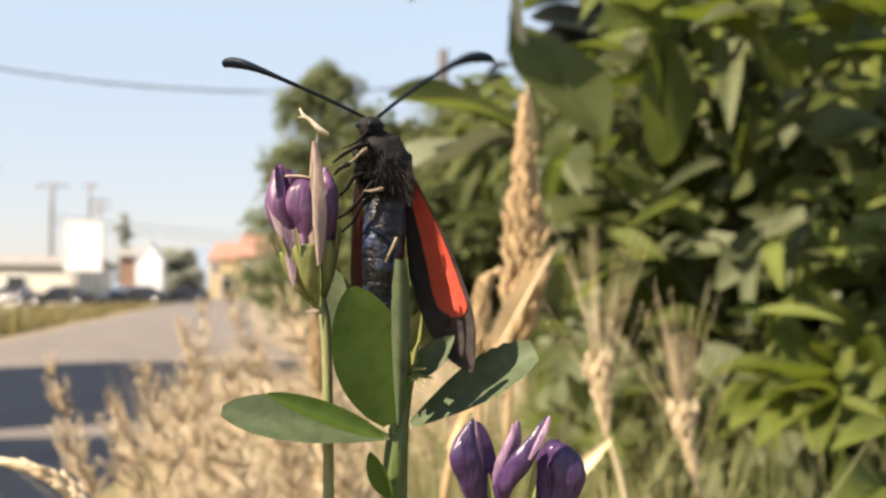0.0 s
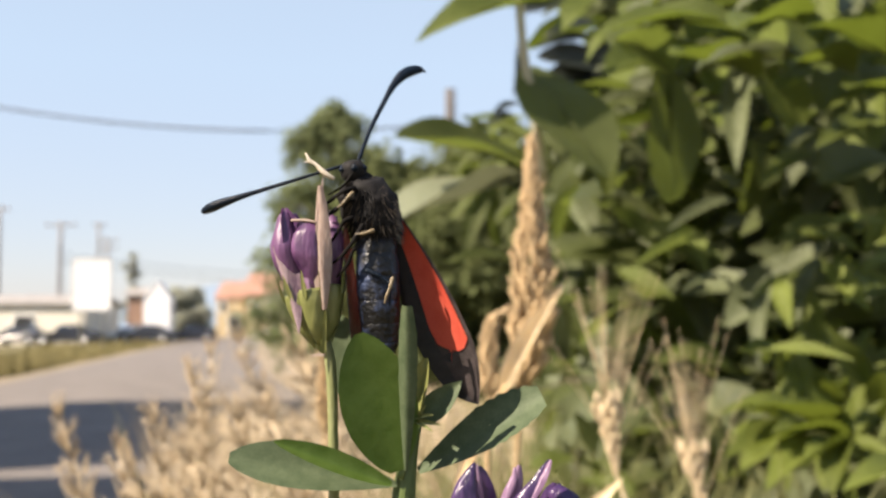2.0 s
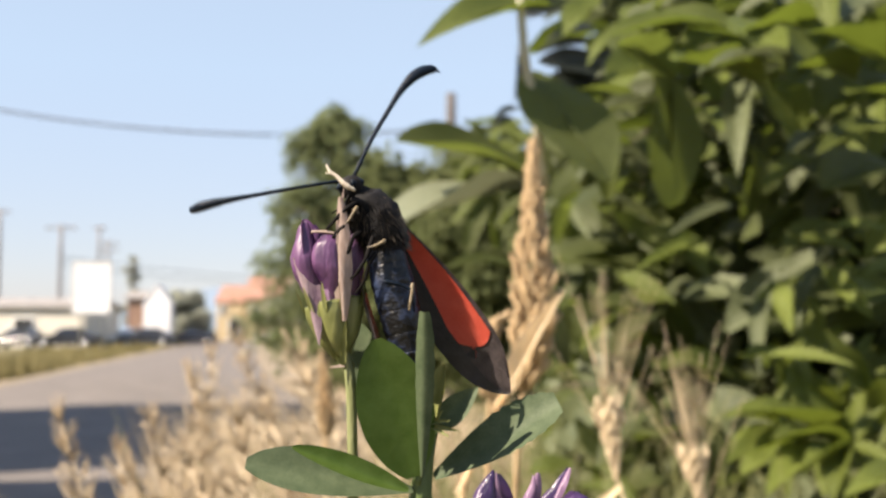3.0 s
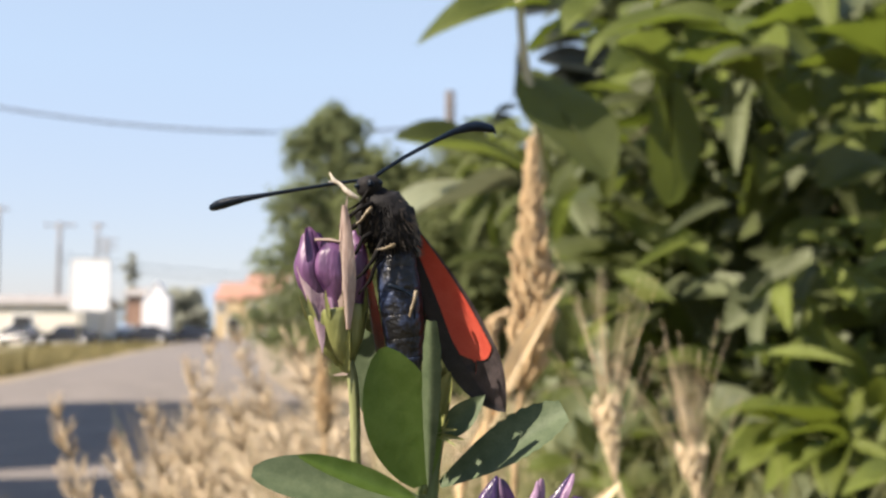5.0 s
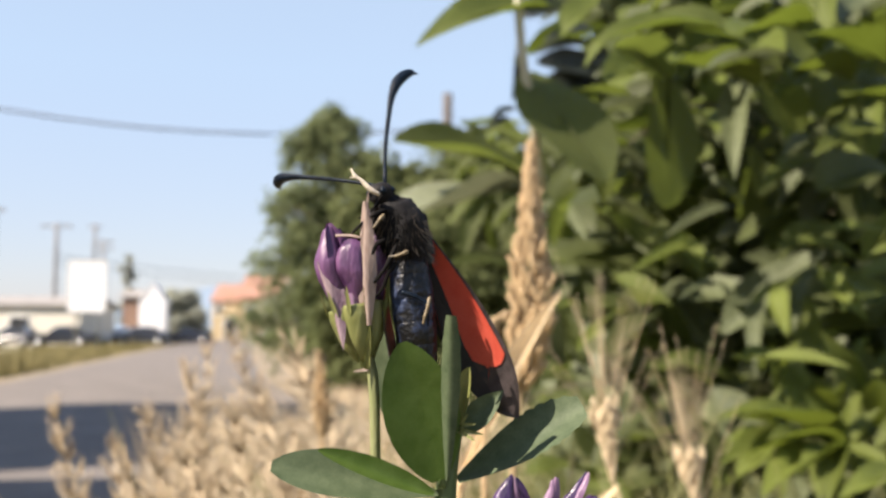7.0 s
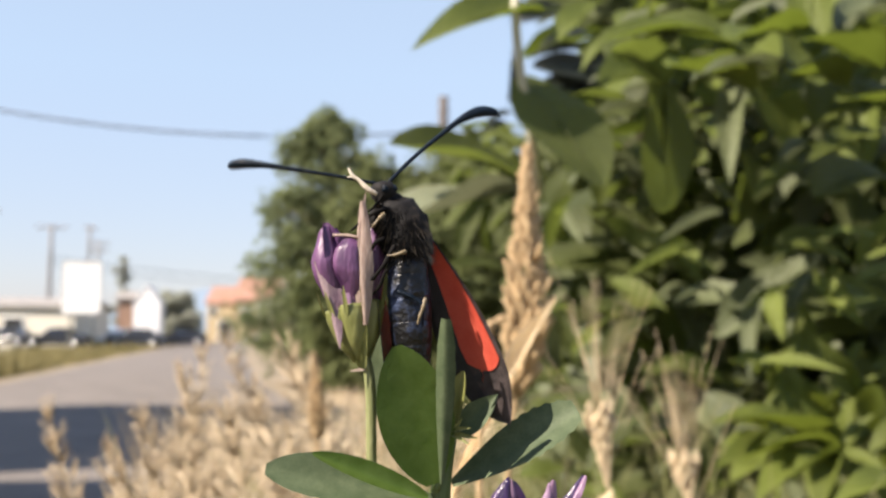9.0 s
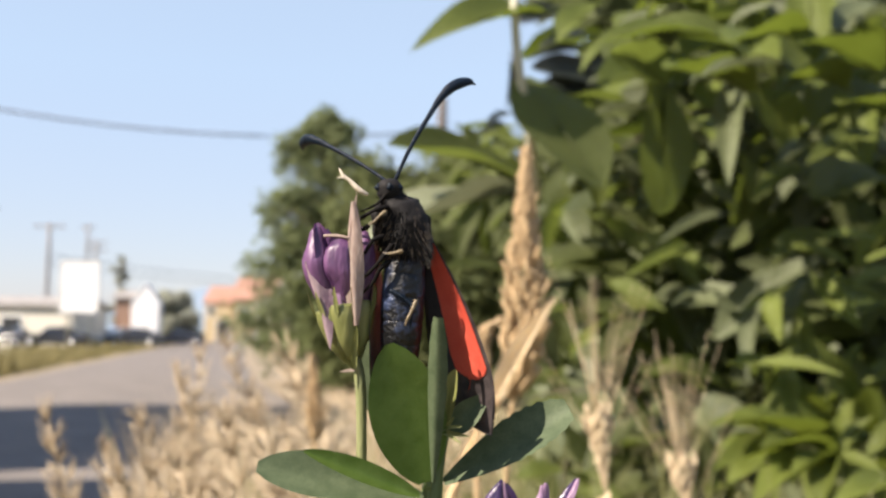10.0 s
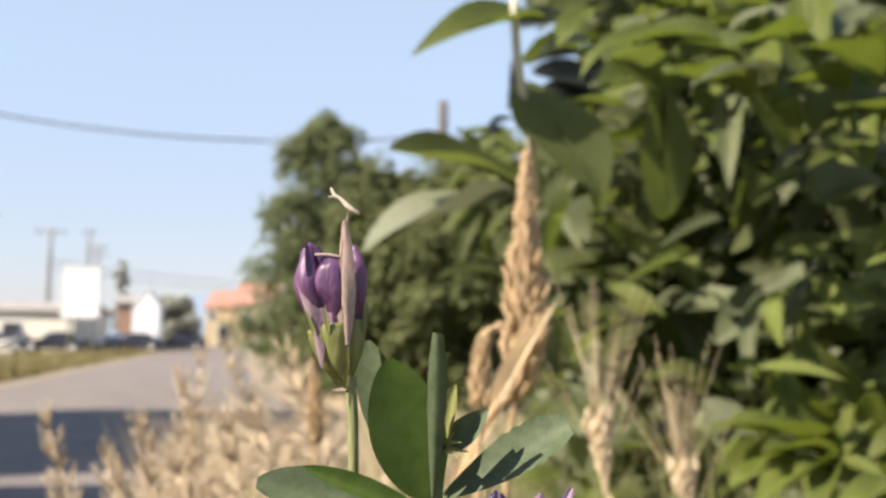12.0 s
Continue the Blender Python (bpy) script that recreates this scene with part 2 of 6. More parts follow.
LEG = material("tan_leg", (0.038, 0.026, 0.014), (0.225, 0.172, 0.10), 700.0, 0.5, 0.3)
DARKLEG = material("black_leg", (0.003, 0.0026, 0.0026), (0.009, 0.0075, 0.007), 1500.0, 0.7, 0.2, spec=0.08)

# ---- building helpers ----
REST = {}


def thing(name, base, label, category, group="", kind=""):
    ob = new(name)
    ob.location = base
    ob.empty_display_size = 0.01
    REST[ob] = Matrix.Translation(base)
    return tagged(ob, label, category, group, kind)


def mesh_of(name, bm, mat, smooth=True):
    me = bpy.data.meshes.new(name)
    bm.normal_update()
    bm.to_mesh(me)
    bm.free()
    me.materials.append(mat)
    if smooth:
        me.polygons.foreach_set("use_smooth", [True] * len(me.polygons))
    return me


def part(name, bm, mat, parent=None, label="", smooth=True, pivot=None):
    """Links a bmesh, built in world space, under its thing."""
    rest = REST.get(parent, Matrix.Identity(4))
    own = rest if pivot is None else Matrix.Translation(pivot)
    bm.transform(own.inverted())
    ob = new(name, mesh_of(name, bm, mat, smooth))
    if parent:
        ob.parent = parent
        if pivot is not None:
            ob.matrix_basis = rest.inverted() @ own
    REST[ob] = own
    return tagged(ob, label)


def structure(name, bm, mat, label, category, smooth=False):
    ob = new(name, mesh_of(name, bm, mat, smooth))
    REST[ob] = Matrix.Identity(4)
    return tagged(ob, label, category, kind="structure")


def bend(points, n):
    """n + 1 points on a smooth curve through the given ones, at a pace that suits their spacing."""
    p = [Vector(q) for q in points]
    if len(p) == 2:
        return [p[0].lerp(p[1], i / n) for i in range(n + 1)]
    q = [2 * p[0] - p[1], *p, 2 * p[-1] - p[-2]]
    out = []
    for i in range(n + 1):
        s = i / n * (len(p) - 1)
        k = min(int(s), len(p) - 2)
        a, b, c, d = q[k:k + 4]
        t0 = 0.0
        t1 = t0 + max(1e-6, (b - a).length ** 0.5)
        t2 = t1 + max(1e-6, (c - b).length ** 0.5)
        t3 = t2 + max(1e-6, (d - c).length ** 0.5)
        t = t1 + (s - k) * (t2 - t1)
        a1 = a.lerp(b, (t - t0) / (t1 - t0))
        a2 = b.lerp(c, (t - t1) / (t2 - t1))
        a3 = c.lerp(d, (t - t2) / (t3 - t2))
        b1 = a1.lerp(a2, (t - t0) / (t2 - t0))
        b2 = a2.lerp(a3, (t - t1) / (t3 - t1))
        out.append(b1.lerp(b2, (t - t1) / (t2 - t1)))
    return out


def tube(bm, points, radii, n=10, sides=8, flat=1.0, side_way=(1, 0, 0)):
    """A swept tube; radii are spread evenly along it."""
    path = bend(points, n)
    rings = []
    for i, c in enumerate(path):
        d = (path[min(i + 1, n)] - path[max(i - 1, 0)]).normalized()
        s = Vector(side_way)
        s = (s - d * s.dot(d))
        s = s.normalized() if s.length > 1e-4 else d.orthogonal().normalized()
        u = d.cross(s)
        f = i / n * (len(radii) - 1)
        k = min(int(f), len(radii) - 2)
        r = radii[k] * (1 - f + k) + radii[k + 1] * (f - k)
        rings.append([bm.verts.new(c + (s * math.cos(a) + u * flat * math.sin(a)) * r)
                      for a in (2 * math.pi * j / sides for j in range(sides))])
    for a, b in zip(rings, rings[1:]):
        for j in range(sides):
            bm.faces.new((a[j], a[(j + 1) % sides], b[(j + 1) % sides], b[j]))
    bm.faces.new(rings[0][::-1])
    bm.faces.new(rings[-1])
    return bm


def axes(base, tip, face):
    """A matrix with y from base to tip, z as near to face as can be, scaled to the length."""
    b, t = Vector(base), Vector(tip)
    y = t - b
    length = y.length
    y.normalize()
    z = Vector(face)
    z = (z - y * z.dot(y)).normalized()
    x = y.cross(z)
    m = Matrix((x, y, z)).transposed().to_4x4()
    return Matrix.Translation(b) @ m @ Matrix.Scale(length, 4)


def blade(bm, m, width, shape="oval", fold=0.0, curl=0.0, rows=12, cols=6, ripple=0.0, thick=0.0, seed=0.0):
    """A leaf or petal one long along y; width is its share of the length; fold lifts the sides, curl bends the tip down."""
    def half(v):
        if shape == "oval":
            return math.sin(math.pi * min(1, v * 0.97 + 0.02)) ** 0.62
        if shape == "lance":
            return math.sin(math.pi * v ** 0.75) ** 0.85
        if shape == "spoon":
            return math.sin(math.pi * (0.04 + 0.94 * v) ** 1.5) ** 0.6
        if shape == "blunt":
            e = math.sin(math.pi * (0.05 + 0.90 * v) ** 1.6) ** 0.5
            return e * (1 + (0.05 * math.sin(v * 70 + seed) if v > 0.55 else 0))
        if shape == "grass":
            return (1 - v) ** 0.5 * min(1, v * 8 + 0.4)
        if shape == "petal":
            return math.sin(math.pi * (0.08 + 0.90 * v) ** 1.25) ** 0.55
        return 1.0
    layers = []
    for side in ((0, 1) if thick else (0,)):
        grid = []
        for i in range(rows + 1):
            v = i / rows
            w = max(0.004, half(v)) * width / 2
            row = []
            for j in range(cols + 1):
                u = 2 * j / cols - 1
                z = fold * width * (abs(u) ** 1.5) * half(v) - curl * (v * v - v)
                z += ripple * width * math.sin(7 * v + 2.5 * u + seed) * half(v)
                z -= thick * side
                row.append(bm.verts.new(m @ Vector((u * w * (1 - 0.25 * abs(fold)), v, z))))
            grid.append(row)
        for a, b in zip(grid, grid[1:]):
            for j in range(cols):
                q = (a[j], a[j + 1], b[j + 1], b[j])
                bm.faces.new(q if side == 0 else q[::-1])
        layers.append(grid)
    if thick:
        a, b = layers
        for i in range(rows):
            bm.faces.new((a[i][0], a[i + 1][0], b[i + 1][0], b[i][0]))
            bm.faces.new((a[i + 1][cols], a[i][cols], b[i][cols], b[i + 1][cols]))
        for j in range(cols):
            bm.faces.new((a[0][j + 1], a[0][j], b[0][j], b[0][j + 1]))
            bm.faces.new((a[rows][j], a[rows][j + 1], b[rows][j + 1], b[rows][j]))
    return bm


def leaf(name, parent, base, tip, width, mat, face=(0, -1, 0), label="", **k):
    w = width / (Vector(tip) - Vector(base)).length
    return part(name, blade(bmesh.new(), axes(base, tip, face), w, **k), mat, parent, label)


def box(bm, x0, x1, y0, y1, z0, z1, turn=0.0, inset=0.0):
    c = Vector(((x0 + x1) / 2, (y0 + y1) / 2, 0))
    r = Matrix.Rotation(turn, 4, "Z")
    v = []
    for z, s in ((z0, 0), (z1, inset)):
        for x, y in ((x0 + s, y0 + s), (x1 - s, y0 + s), (x1 - s, y1 - s), (x0 + s, y1 - s)):
            v.append(bm.verts.new(c + r @ (Vector((x, y, z)) - c)))
    for f in ((3, 2, 1, 0), (4, 5, 6, 7), (0, 1, 5, 4), (1, 2, 6, 5), (2, 3, 7, 6), (3, 0, 4, 7)):
        bm.faces.new([v[i] for i in f])
    return bm


# ---- ground and road ----
def bank(x, y):
    """Height of the roadside bank over the road."""
    s = min(1, max(0, (x + 1.5 + 0.20 * max(0, y - 2)) / 1.0))
    e = min(1, max(0, (9.0 - y) / 5.0))
    return 0.74 * s * s * (3 - 2 * s) * (e * e * (3 - 2 * e))


def build_ground():
    xs = [-3000, -800, -200, -60, -20, -8, -5, -3.5] + [-3 + 0.15 * i for i in range(35)] + [2.5, 3, 4, 6, 10, 30, 100, 400, 3000]
    ys = [-3000, -500, -100, -30, -10, -5] + [-4 + 0.3 * i for i in range(48)] + [11, 13, 16, 20, 30, 60, 120, 300, 900, 4000]
    bm = bmesh.new()
    g = [[bm.verts.new((x, y, bank(x, y) - 0.03 + 0.02 * noise.noise((x * 2, y * 2, 0)))) for x in xs] for y in ys]
    for a, b in zip(g, g[1:]):
        for j in range(len(xs) - 1):
            bm.faces.new((a[j], a[j + 1], b[j + 1], b[j]))
    structure("ground", bm, VERGE, "dry roadside soil with yellow-green weeds", "ground", True)
    # the road: its two edges run ahead and slightly to one side
    left = [(-2.0, -30), (-6.0, 2), (-10.0, 23.5), (-15.0, 50), (-26, 109), (-44, 200)]
    right = [(4.4, -30), (-0.9, 8), (-2.5, 18), (-4.4, 26), (-9.3, 50), (-20, 109), (-38, 200)]
    l, r = bend([(*p, 0) for p in left], 60), bend([(*p, 0) for p in right], 60)
    bm = bmesh.new()
    rows = [(bm.verts.new(a + Vector((0, 0, 0.0))), bm.verts.new(a + Vector((0, 0, 0.03))), bm.verts.new((a + b) / 2 + Vector((0, 0, 0.07))),
             bm.verts.new(b + Vector((0, 0, 0.03))), bm.verts.new(b + Vector((0, 0, 0.0)))) for a, b in zip(l, r)]
    for a, b in zip(rows, rows[1:]):
        for j in range(4):
            bm.faces.new((a[j], a[j + 1], b[j + 1], b[j]))
    structure("road", bm, ASPHALT, "worn grey asphalt country road with crumbling edges", "road")
    for name, e, s in (("gravel_shoulder_left", l, -1), ("gravel_shoulder_right", r, 1)):
        bm = bmesh.new()
        rows = []
        for i, p in enumerate(e):
            w = (0.6 if s < 0 else 1.7) + 0.5 * noise.noise((i * 0.9, s, 0))
            rows.append((bm.verts.new(p + Vector((0, 0, 0.012))), bm.verts.new(p + Vector((s * w, 0, 0.006)))))
        for a, b in zip(rows, rows[1:]):
            bm.faces.new((a[0], a[1], b[1], b[0]) if s > 0 else (a[1], a[0], b[0], b[1]))
        structure(name, bm, GRAVEL, "pale dusty gravel along the road edge", "road shoulder")
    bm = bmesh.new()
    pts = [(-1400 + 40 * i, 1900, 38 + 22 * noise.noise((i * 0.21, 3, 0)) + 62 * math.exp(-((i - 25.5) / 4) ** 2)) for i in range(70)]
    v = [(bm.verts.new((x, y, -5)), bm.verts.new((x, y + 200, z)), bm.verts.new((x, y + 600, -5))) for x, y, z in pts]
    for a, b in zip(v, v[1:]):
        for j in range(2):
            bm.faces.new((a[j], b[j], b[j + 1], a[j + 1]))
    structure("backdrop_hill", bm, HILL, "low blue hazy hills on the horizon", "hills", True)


build_ground()


# ---- far buildings, poles, cars ----
def house(name, x0, x1, y0, y1, eave, ridge, wall, roof, label, windows=(), over=0.3, along="x", group=""):
    h = thing(name, ((x0 + x1) / 2, (y0 + y1) / 2, 0), label, "house", group)
    part("wall", box(bmesh.new(), x0, x1, y0, y1, -0.1, eave), wall, h, smooth=False)
    bm = bmesh.new()
    if along == "x":
        ym = (y0 + y1) / 2
        prof = [(y0 - over, eave - 0.15), (ym, ridge), (y1 + over, eave - 0.15), (y1 + over, eave), (ym, ridge + 0.18), (y0 - over, eave)]
        ends = [[bm.verts.new((x, y, z)) for y, z in prof] for x in (x0 - over, x1 + over)]
    else:
        xm = (x0 + x1) / 2
        prof = [(x0 - over, eave - 0.15), (xm, ridge), (x1 + over, eave - 0.15), (x1 + over, eave), (xm, ridge + 0.18), (x0 - over, eave)]
        ends = [[bm.verts.new((x, y, z)) for x, z in prof] for y in (y0 - over, y1 + over)]
    for j in range(6):
        bm.faces.new((ends[0][j], ends[0][(j + 1) % 6], ends[1][(j + 1) % 6], ends[1][j]))
    bm.faces.new((ends[0][0], ends[0][1], ends[0][4], ends[0][5]))
    bm.faces.new((ends[0][1], ends[0][2], ends[0][3], ends[0][4]))
    bm.faces.new((ends[1][0], ends[1][1], ends[1][4], ends[1][5]))
    bm.faces.new((ends[1][1], ends[1][2], ends[1][3], ends[1][4]))
    bmesh.ops.recalc_face_normals(bm, faces=bm.faces)
    part("roof", bm, roof, h, smooth=False)
    for e in (0, 1):
        bm = bmesh.new()
        if along == "x":
            x = (x0 + 0.01, x1 - 0.01)[e]
            tri = ((x, y0, eave), (x, y1, eave), (x, (y0 + y1) / 2, ridge))
        else:
            y = (y0 + 0.01, y1 - 0.01)[e]
            tri = ((x0, y, eave), (x1, y, eave), ((x0 + x1) / 2, y, ridge))
        bm.faces.new([bm.verts.new(p) for p in tri])
        part("gable", bm, wall, h, smooth=False)
    for wx, wz, ww, wh in windows:
        f = part("window", box(bmesh.new(), wx - ww / 2 - 0.1, wx + ww / 2 + 0.1, y0 - 0.06, y0 + 0.02, wz - 0.1, wz + wh + 0.1), WHITE, h, smooth=False)
        part("pane", box(bmesh.new(), wx - ww / 2, wx + ww / 2, y0 - 0.08, y0 - 0.05, wz, wz + wh), DARKGLASS, f, smooth=False)
    return h


house("house", -25.1, -22.3, 112, 120, 4.3, 6.0, YELLOW, TILE, "small ochre house with an orange tiled roof", ((-23.1, 0.1, 1.3, 2.2), (-24.4, 2.9, 0.6, 0.9)), 0.2)
house("house", -21.5, -17.4, 109, 118, 4.6, 6.9, YELLOW, TILE, "ochre house with a taller orange tiled roof", ((-20.4, 2.6, 0.8, 1.1), (-18.4, 2.6, 0.8, 1.1)))
house("low_building", -46, -26.6, 76, 84, 3.0, 3.5, CREAM, GREY, "long low cream building with a grey roof edge",
      ((-36, 1.0, 1.4, 1.1), (-31, 1.0, 1.4, 1.1)))
house("kiosk", -24.1, -22.0, 82, 83.2, 3.4, 4.7, OFFWHITE, OFFWHITE, "bright white kiosk with a pitched top", over=0.05, along="y")
house("shed", -27.2, -25.5, 88, 91, 4.0, 4.4, BROWN, GREY, "narrow brown shed beside the white kiosk")
# two houses out of view, added to throw the shadow bands on the road
house("house", -16.0, -12.0, 4.4, 11.0, 11.2, 13.2, CREAM, TILE, "unseen tall cream house across the road, added to cast the asphalt shadow", along="y")
house("house", -16.0, -12.0, -6.0, 1.9, 10.6, 12.6, CREAM, TILE, "unseen cream house beside the tall one, added to cast a second road shadow", along="y")


def build_billboard():
    b = thing("billboard", (-20.6, 60, 0), "blank white billboard panel on two steel posts", "billboard")
    part("panel", box(bmesh.new(), -21.7, -19.65, 60, 60.15, 2.3, 5.1), OFFWHITE, b, smooth=False)
    for x in (-21.3, -20.0):
        part("post", tube(bmesh.new(), [(x, 60.25, -0.1), (x, 60.25, 5.1)], [0.08, 0.08], 2), STEEL, b)
    for x0, x1, z0, z1 in ((-21.75, -19.6, 2.22, 2.3), (-21.75, -19.6, 5.1, 5.18), (-21.78, -21.7, 2.22, 5.18), (-19.65, -19.57, 2.22, 5.18)):
        part("frame", box(bmesh.new(), x0, x1, 59.97, 60.18, z0, z1), OFFWHITE, b, smooth=False)


build_billboard()


def utility_pole(x, y, height, mat, label, arm=2.2, r=0.16, arms=1):
    p = thing("utility_pole", (x, y, 0), label, "utility pole", "utility poles")
    part("pole", tube(bmesh.new(), [(x, y, -0.2), (x, y, height)], [r, r * 0.7], 4, 12), mat, p)
    for k in range(arms if arm else 0):
        z = height - 0.25 - 0.7 * k
        part("crossarm", box(bmesh.new(), x - arm / 2, x + arm / 2, y - 0.06, y + 0.06, z - 0.06, z + 0.06), mat, p, smooth=False)
        for dx in (-0.9, -0.35, 0.35, 0.9):
            part("insulator", tube(bmesh.new(), [(x + dx * arm / 2.1, y, z + 0.05), (x + dx * arm / 2.1, y, z + 0.28)], [0.04, 0.07, 0.03], 4, 8), GREY, p)
    return p


utility_pole(0.0, 30, 8.15, PINKISH, "tall weathered concrete pole rising behind the shrubs", 0, 0.20)
utility_pole(-30.0, 80, 9.3, HAZEGREY, "distant grey utility pole with a crossarm", 2.4, 0.2)
utility_pole(-33.8, 100, 11.2, HAZEGREY, "distant grey utility pole with a crossarm", 1.2, 0.2)
utility_pole(-32.3, 98, 9.6, HAZEGREY, "distant grey utility pole with a crossarm", 2.0, 0.2, 2)
utility_pole(-36.5, 84, 11.0, HAZEGREY, "distant grey utility pole with a crossarm", 1.6, 0.2)


def cable(a, b, sag, r, label):
    a, b = Vector(a), Vector(b)
    pts = [a.lerp(b, i / 8) - Vector((0, 0, sag * 4 * (i / 8) * (1 - i / 8))) for i in range(9)]
    c = thing("overhead_cable", a, label, "cable", "overhead cables")
    part("wire", tube(bmesh.new(), pts, [r, r], 24, 6), CABLE, c)


utility_pole(-26.0, 30, 11.8, PINKISH, "tall weathered concrete pole across the road", 0, 0.17)
cable((0, 30, 7.13), (-26, 30, 11.5), 1.67, 0.032, "dark sagging overhead cable strung over the road")
cable((0, 30, 6.7), (25, 33, 7.3), 0.6, 0.015, "thin overhead cable running on behind the shrubs")
for z in (8.9, 8.3):
    cable((-30, 80, z - 2), (0, 95, z - 3), 0.8, 0.03, "thin distant overhead cable")


def car(x, y, length, paint, label, turn):
    c = thing("car", (x, y, 0), label, "car", "parked cars")
    prof = [(-0.5, 0.25), (-0.5, 0.62), (-0.47, 0.78), (-0.22, 0.86), (-0.10, 1.34), (0.0, 1.42), (0.22, 1.40), (0.38, 0.98), (0.49, 0.90), (0.5, 0.3)]
    r = Matrix.Translation((x, y, 0)) @ Matrix.Rotation(turn, 4, "Z")

    def shell(prof, half, mat, name, lift=0.0):
        bm = bmesh.new()
        sides = []
        for s in (-1, 1):
            sides.append([bm.verts.new(r @ Vector((px * length, s * (half - (0.16 if pz > 0.95 else 0)), pz + lift))) for px, pz in prof])
        n = len(prof)
        for j in range(n):
            bm.faces.new((sides[0][j], sides[0][(j + 1) % n], sides[1][(j + 1) % n], sides[1][j]))
        bm.faces.new(sides[0][::-1])
        bm.faces.new(sides[1])
        bmesh.ops.recalc_face_normals(bm, faces=bm.faces)
        return part(name, bm, mat, c, smooth=False)
    shell(prof, 0.84, paint, "body")
    shell([(-0.19, 0.90), (-0.09, 1.30), (0.21, 1.35), (0.33, 1.0)], 0.853, DARKGLASS, "window_band")
    for sx in (-0.32, 0.31):
        for sy in (-0.8, 0.8):
            ctr = r @ Vector((sx * length, sy, 0.31))
            ax = (r.to_3x3() @ Vector((0, 1, 0))) * 0.11
            w = part("wheel", tube(bmesh.new(), [ctr - ax, ctr + ax], [0.31, 0.31], 2, 16), RUBBER, c)
            part("rim", tube(bmesh.new(), [ctr - ax * 1.05, ctr + ax * 1.05], [0.19, 0.19], 2, 12), STEEL, w)


car(-25.6, 70, 4.2, CARPAINT, "dark saloon car parked on the verge", 0.15)
car(-22.9, 79, 4.3, CARPAINT, "dark car parked beside the white kiosk", 0.1)
car(-29.8, 72, 4.0, CARPAINT, "dark hatchback parked by the low building", -0.1)
car(-24.9, 80.5, 4.0, CARWHITE, "white car parked behind the dark ones", 0.3)
car(-21.5, 87, 4.3, CARPAINT, "dark car parked on the verge near the rounded tree", 0.2)
car(-17.6, 104, 4.0, CARWHITE, "white car near the ochre houses", 0.2)


# ---- far trees ----
def tree(name, x, y, height, spread, low, mat, label, seed, clumps=60, leaves=90, size=0.2, pointed=False):
    rnd = random.Random(seed)
    t = thing(name, (x, y, 0), label, "tree", "trees")
    bm = bmesh.new()
    top = Vector((x, y, height * 0.86))
    tube(bm, [(x, y, -0.1), (x + 0.1 * spread, y, height * 0.35), top], [0.05 * height ** 0.8, 0.03 * height ** 0.8, 0.01 * height ** 0.8], 8, 8)
    centres = []
    for i in range(clumps):
        f = rnd.random()
        z = low + (height - low) * f
        r = spread * math.sqrt(max(0.03, 1 - (2 * f - 0.75) ** 2 / 1.7)) * math.sqrt(rnd.random()) * rnd.uniform(0.75, 1.12)
        if pointed:      # boughs in tiers that narrow towards the top
            f = f ** 1.25
            z = low + (height - low) * f
            tier = 0.86 + 0.14 * math.sin(f * 24)
            r = spread * (1 - f) ** 0.36 * tier * (0.25 + 0.68 * math.sqrt(rnd.random()))
        a = rnd.uniform(0, 2 * math.pi)
        centres.append(Vector((x + r * math.cos(a), y + r * math.sin(a), z)))
    for c in centres[::3]:
        s = Vector((x, y, max(0.3, c.z - 0.35 * (Vector((c.x - x, c.y - y, 0)).length + 0.5))))
        tube(bm, [s, s.lerp(c, 0.5) + Vector((0, 0, 0.1 * spread)), c], [0.02 * height ** 0.7, 0.006 * height ** 0.7], 4, 5)
    part("trunk", bm, BARK, t)
    v, f = [], []
    for c in centres:
        rad = spread * rnd.uniform(0.16, 0.42)
        if pointed:
            rad *= 0.55 + 0.35 * max(0.0, (height - c.z) / (height - low))
        for _ in range(leaves):
            d = Vector((rnd.gauss(0, 1), rnd.gauss(0, 1), rnd.gauss(0, 0.8)))
            p = c + d.normalized() * rad * rnd.random() ** 0.55
            n = (d.normalized() + Vector((rnd.uniform(-1, 1), rnd.uniform(-1, 1), rnd.uniform(0, 1.2)))).normalized()
            u = n.orthogonal().normalized()
            u = Matrix.Rotation(rnd.uniform(0, 6.28), 3, n) @ u
            w = n.cross(u)
            s = size * rnd.uniform(0.6, 1.3)
            k = len(v)
            v += [p - u * s, p + w * s * 0.45 + n * s * 0.12, p + u * s, p - w * s * 0.45 + n * s * 0.12]
            f.append((k, k + 1, k + 2, k + 3))
    me = bpy.data.meshes.new("crown")
    me.from_pydata([q - Vector((x, y, 0)) for q in v], [], f)
    me.materials.append(mat)
    ob = new("crown", me)
    ob.parent = t
    tagged(ob, kind="stuff")


tree("tree", -2.68, 25, 6.5, 2.35, 1.0, TREELEAF, "dense dark green roadside tree, narrowing upwards", 3, 230, 62, 0.105, True)
tree("tree", -2.45, 27, 4.3, 1.3, 1.4, TREELEAF, "dense dark green roadside tree", 4, 55, 110, 0.13)
tree("tree", -1.0, 22, 4.6, 1.7, 0.3, PALELEAF, "pale green roadside shrub tree", 5, 110, 130, 0.14)
tree("tree", 0.7, 20, 4.4, 1.9, 0.3, PALELEAF, "pale green roadside shrub tree", 6, 120, 130, 0.14)
tree("tree", 3.4, 18, 5.0, 2.2, 0.3, TREELEAF, "dense dark green roadside tree", 7, 60, 110, 0.14)
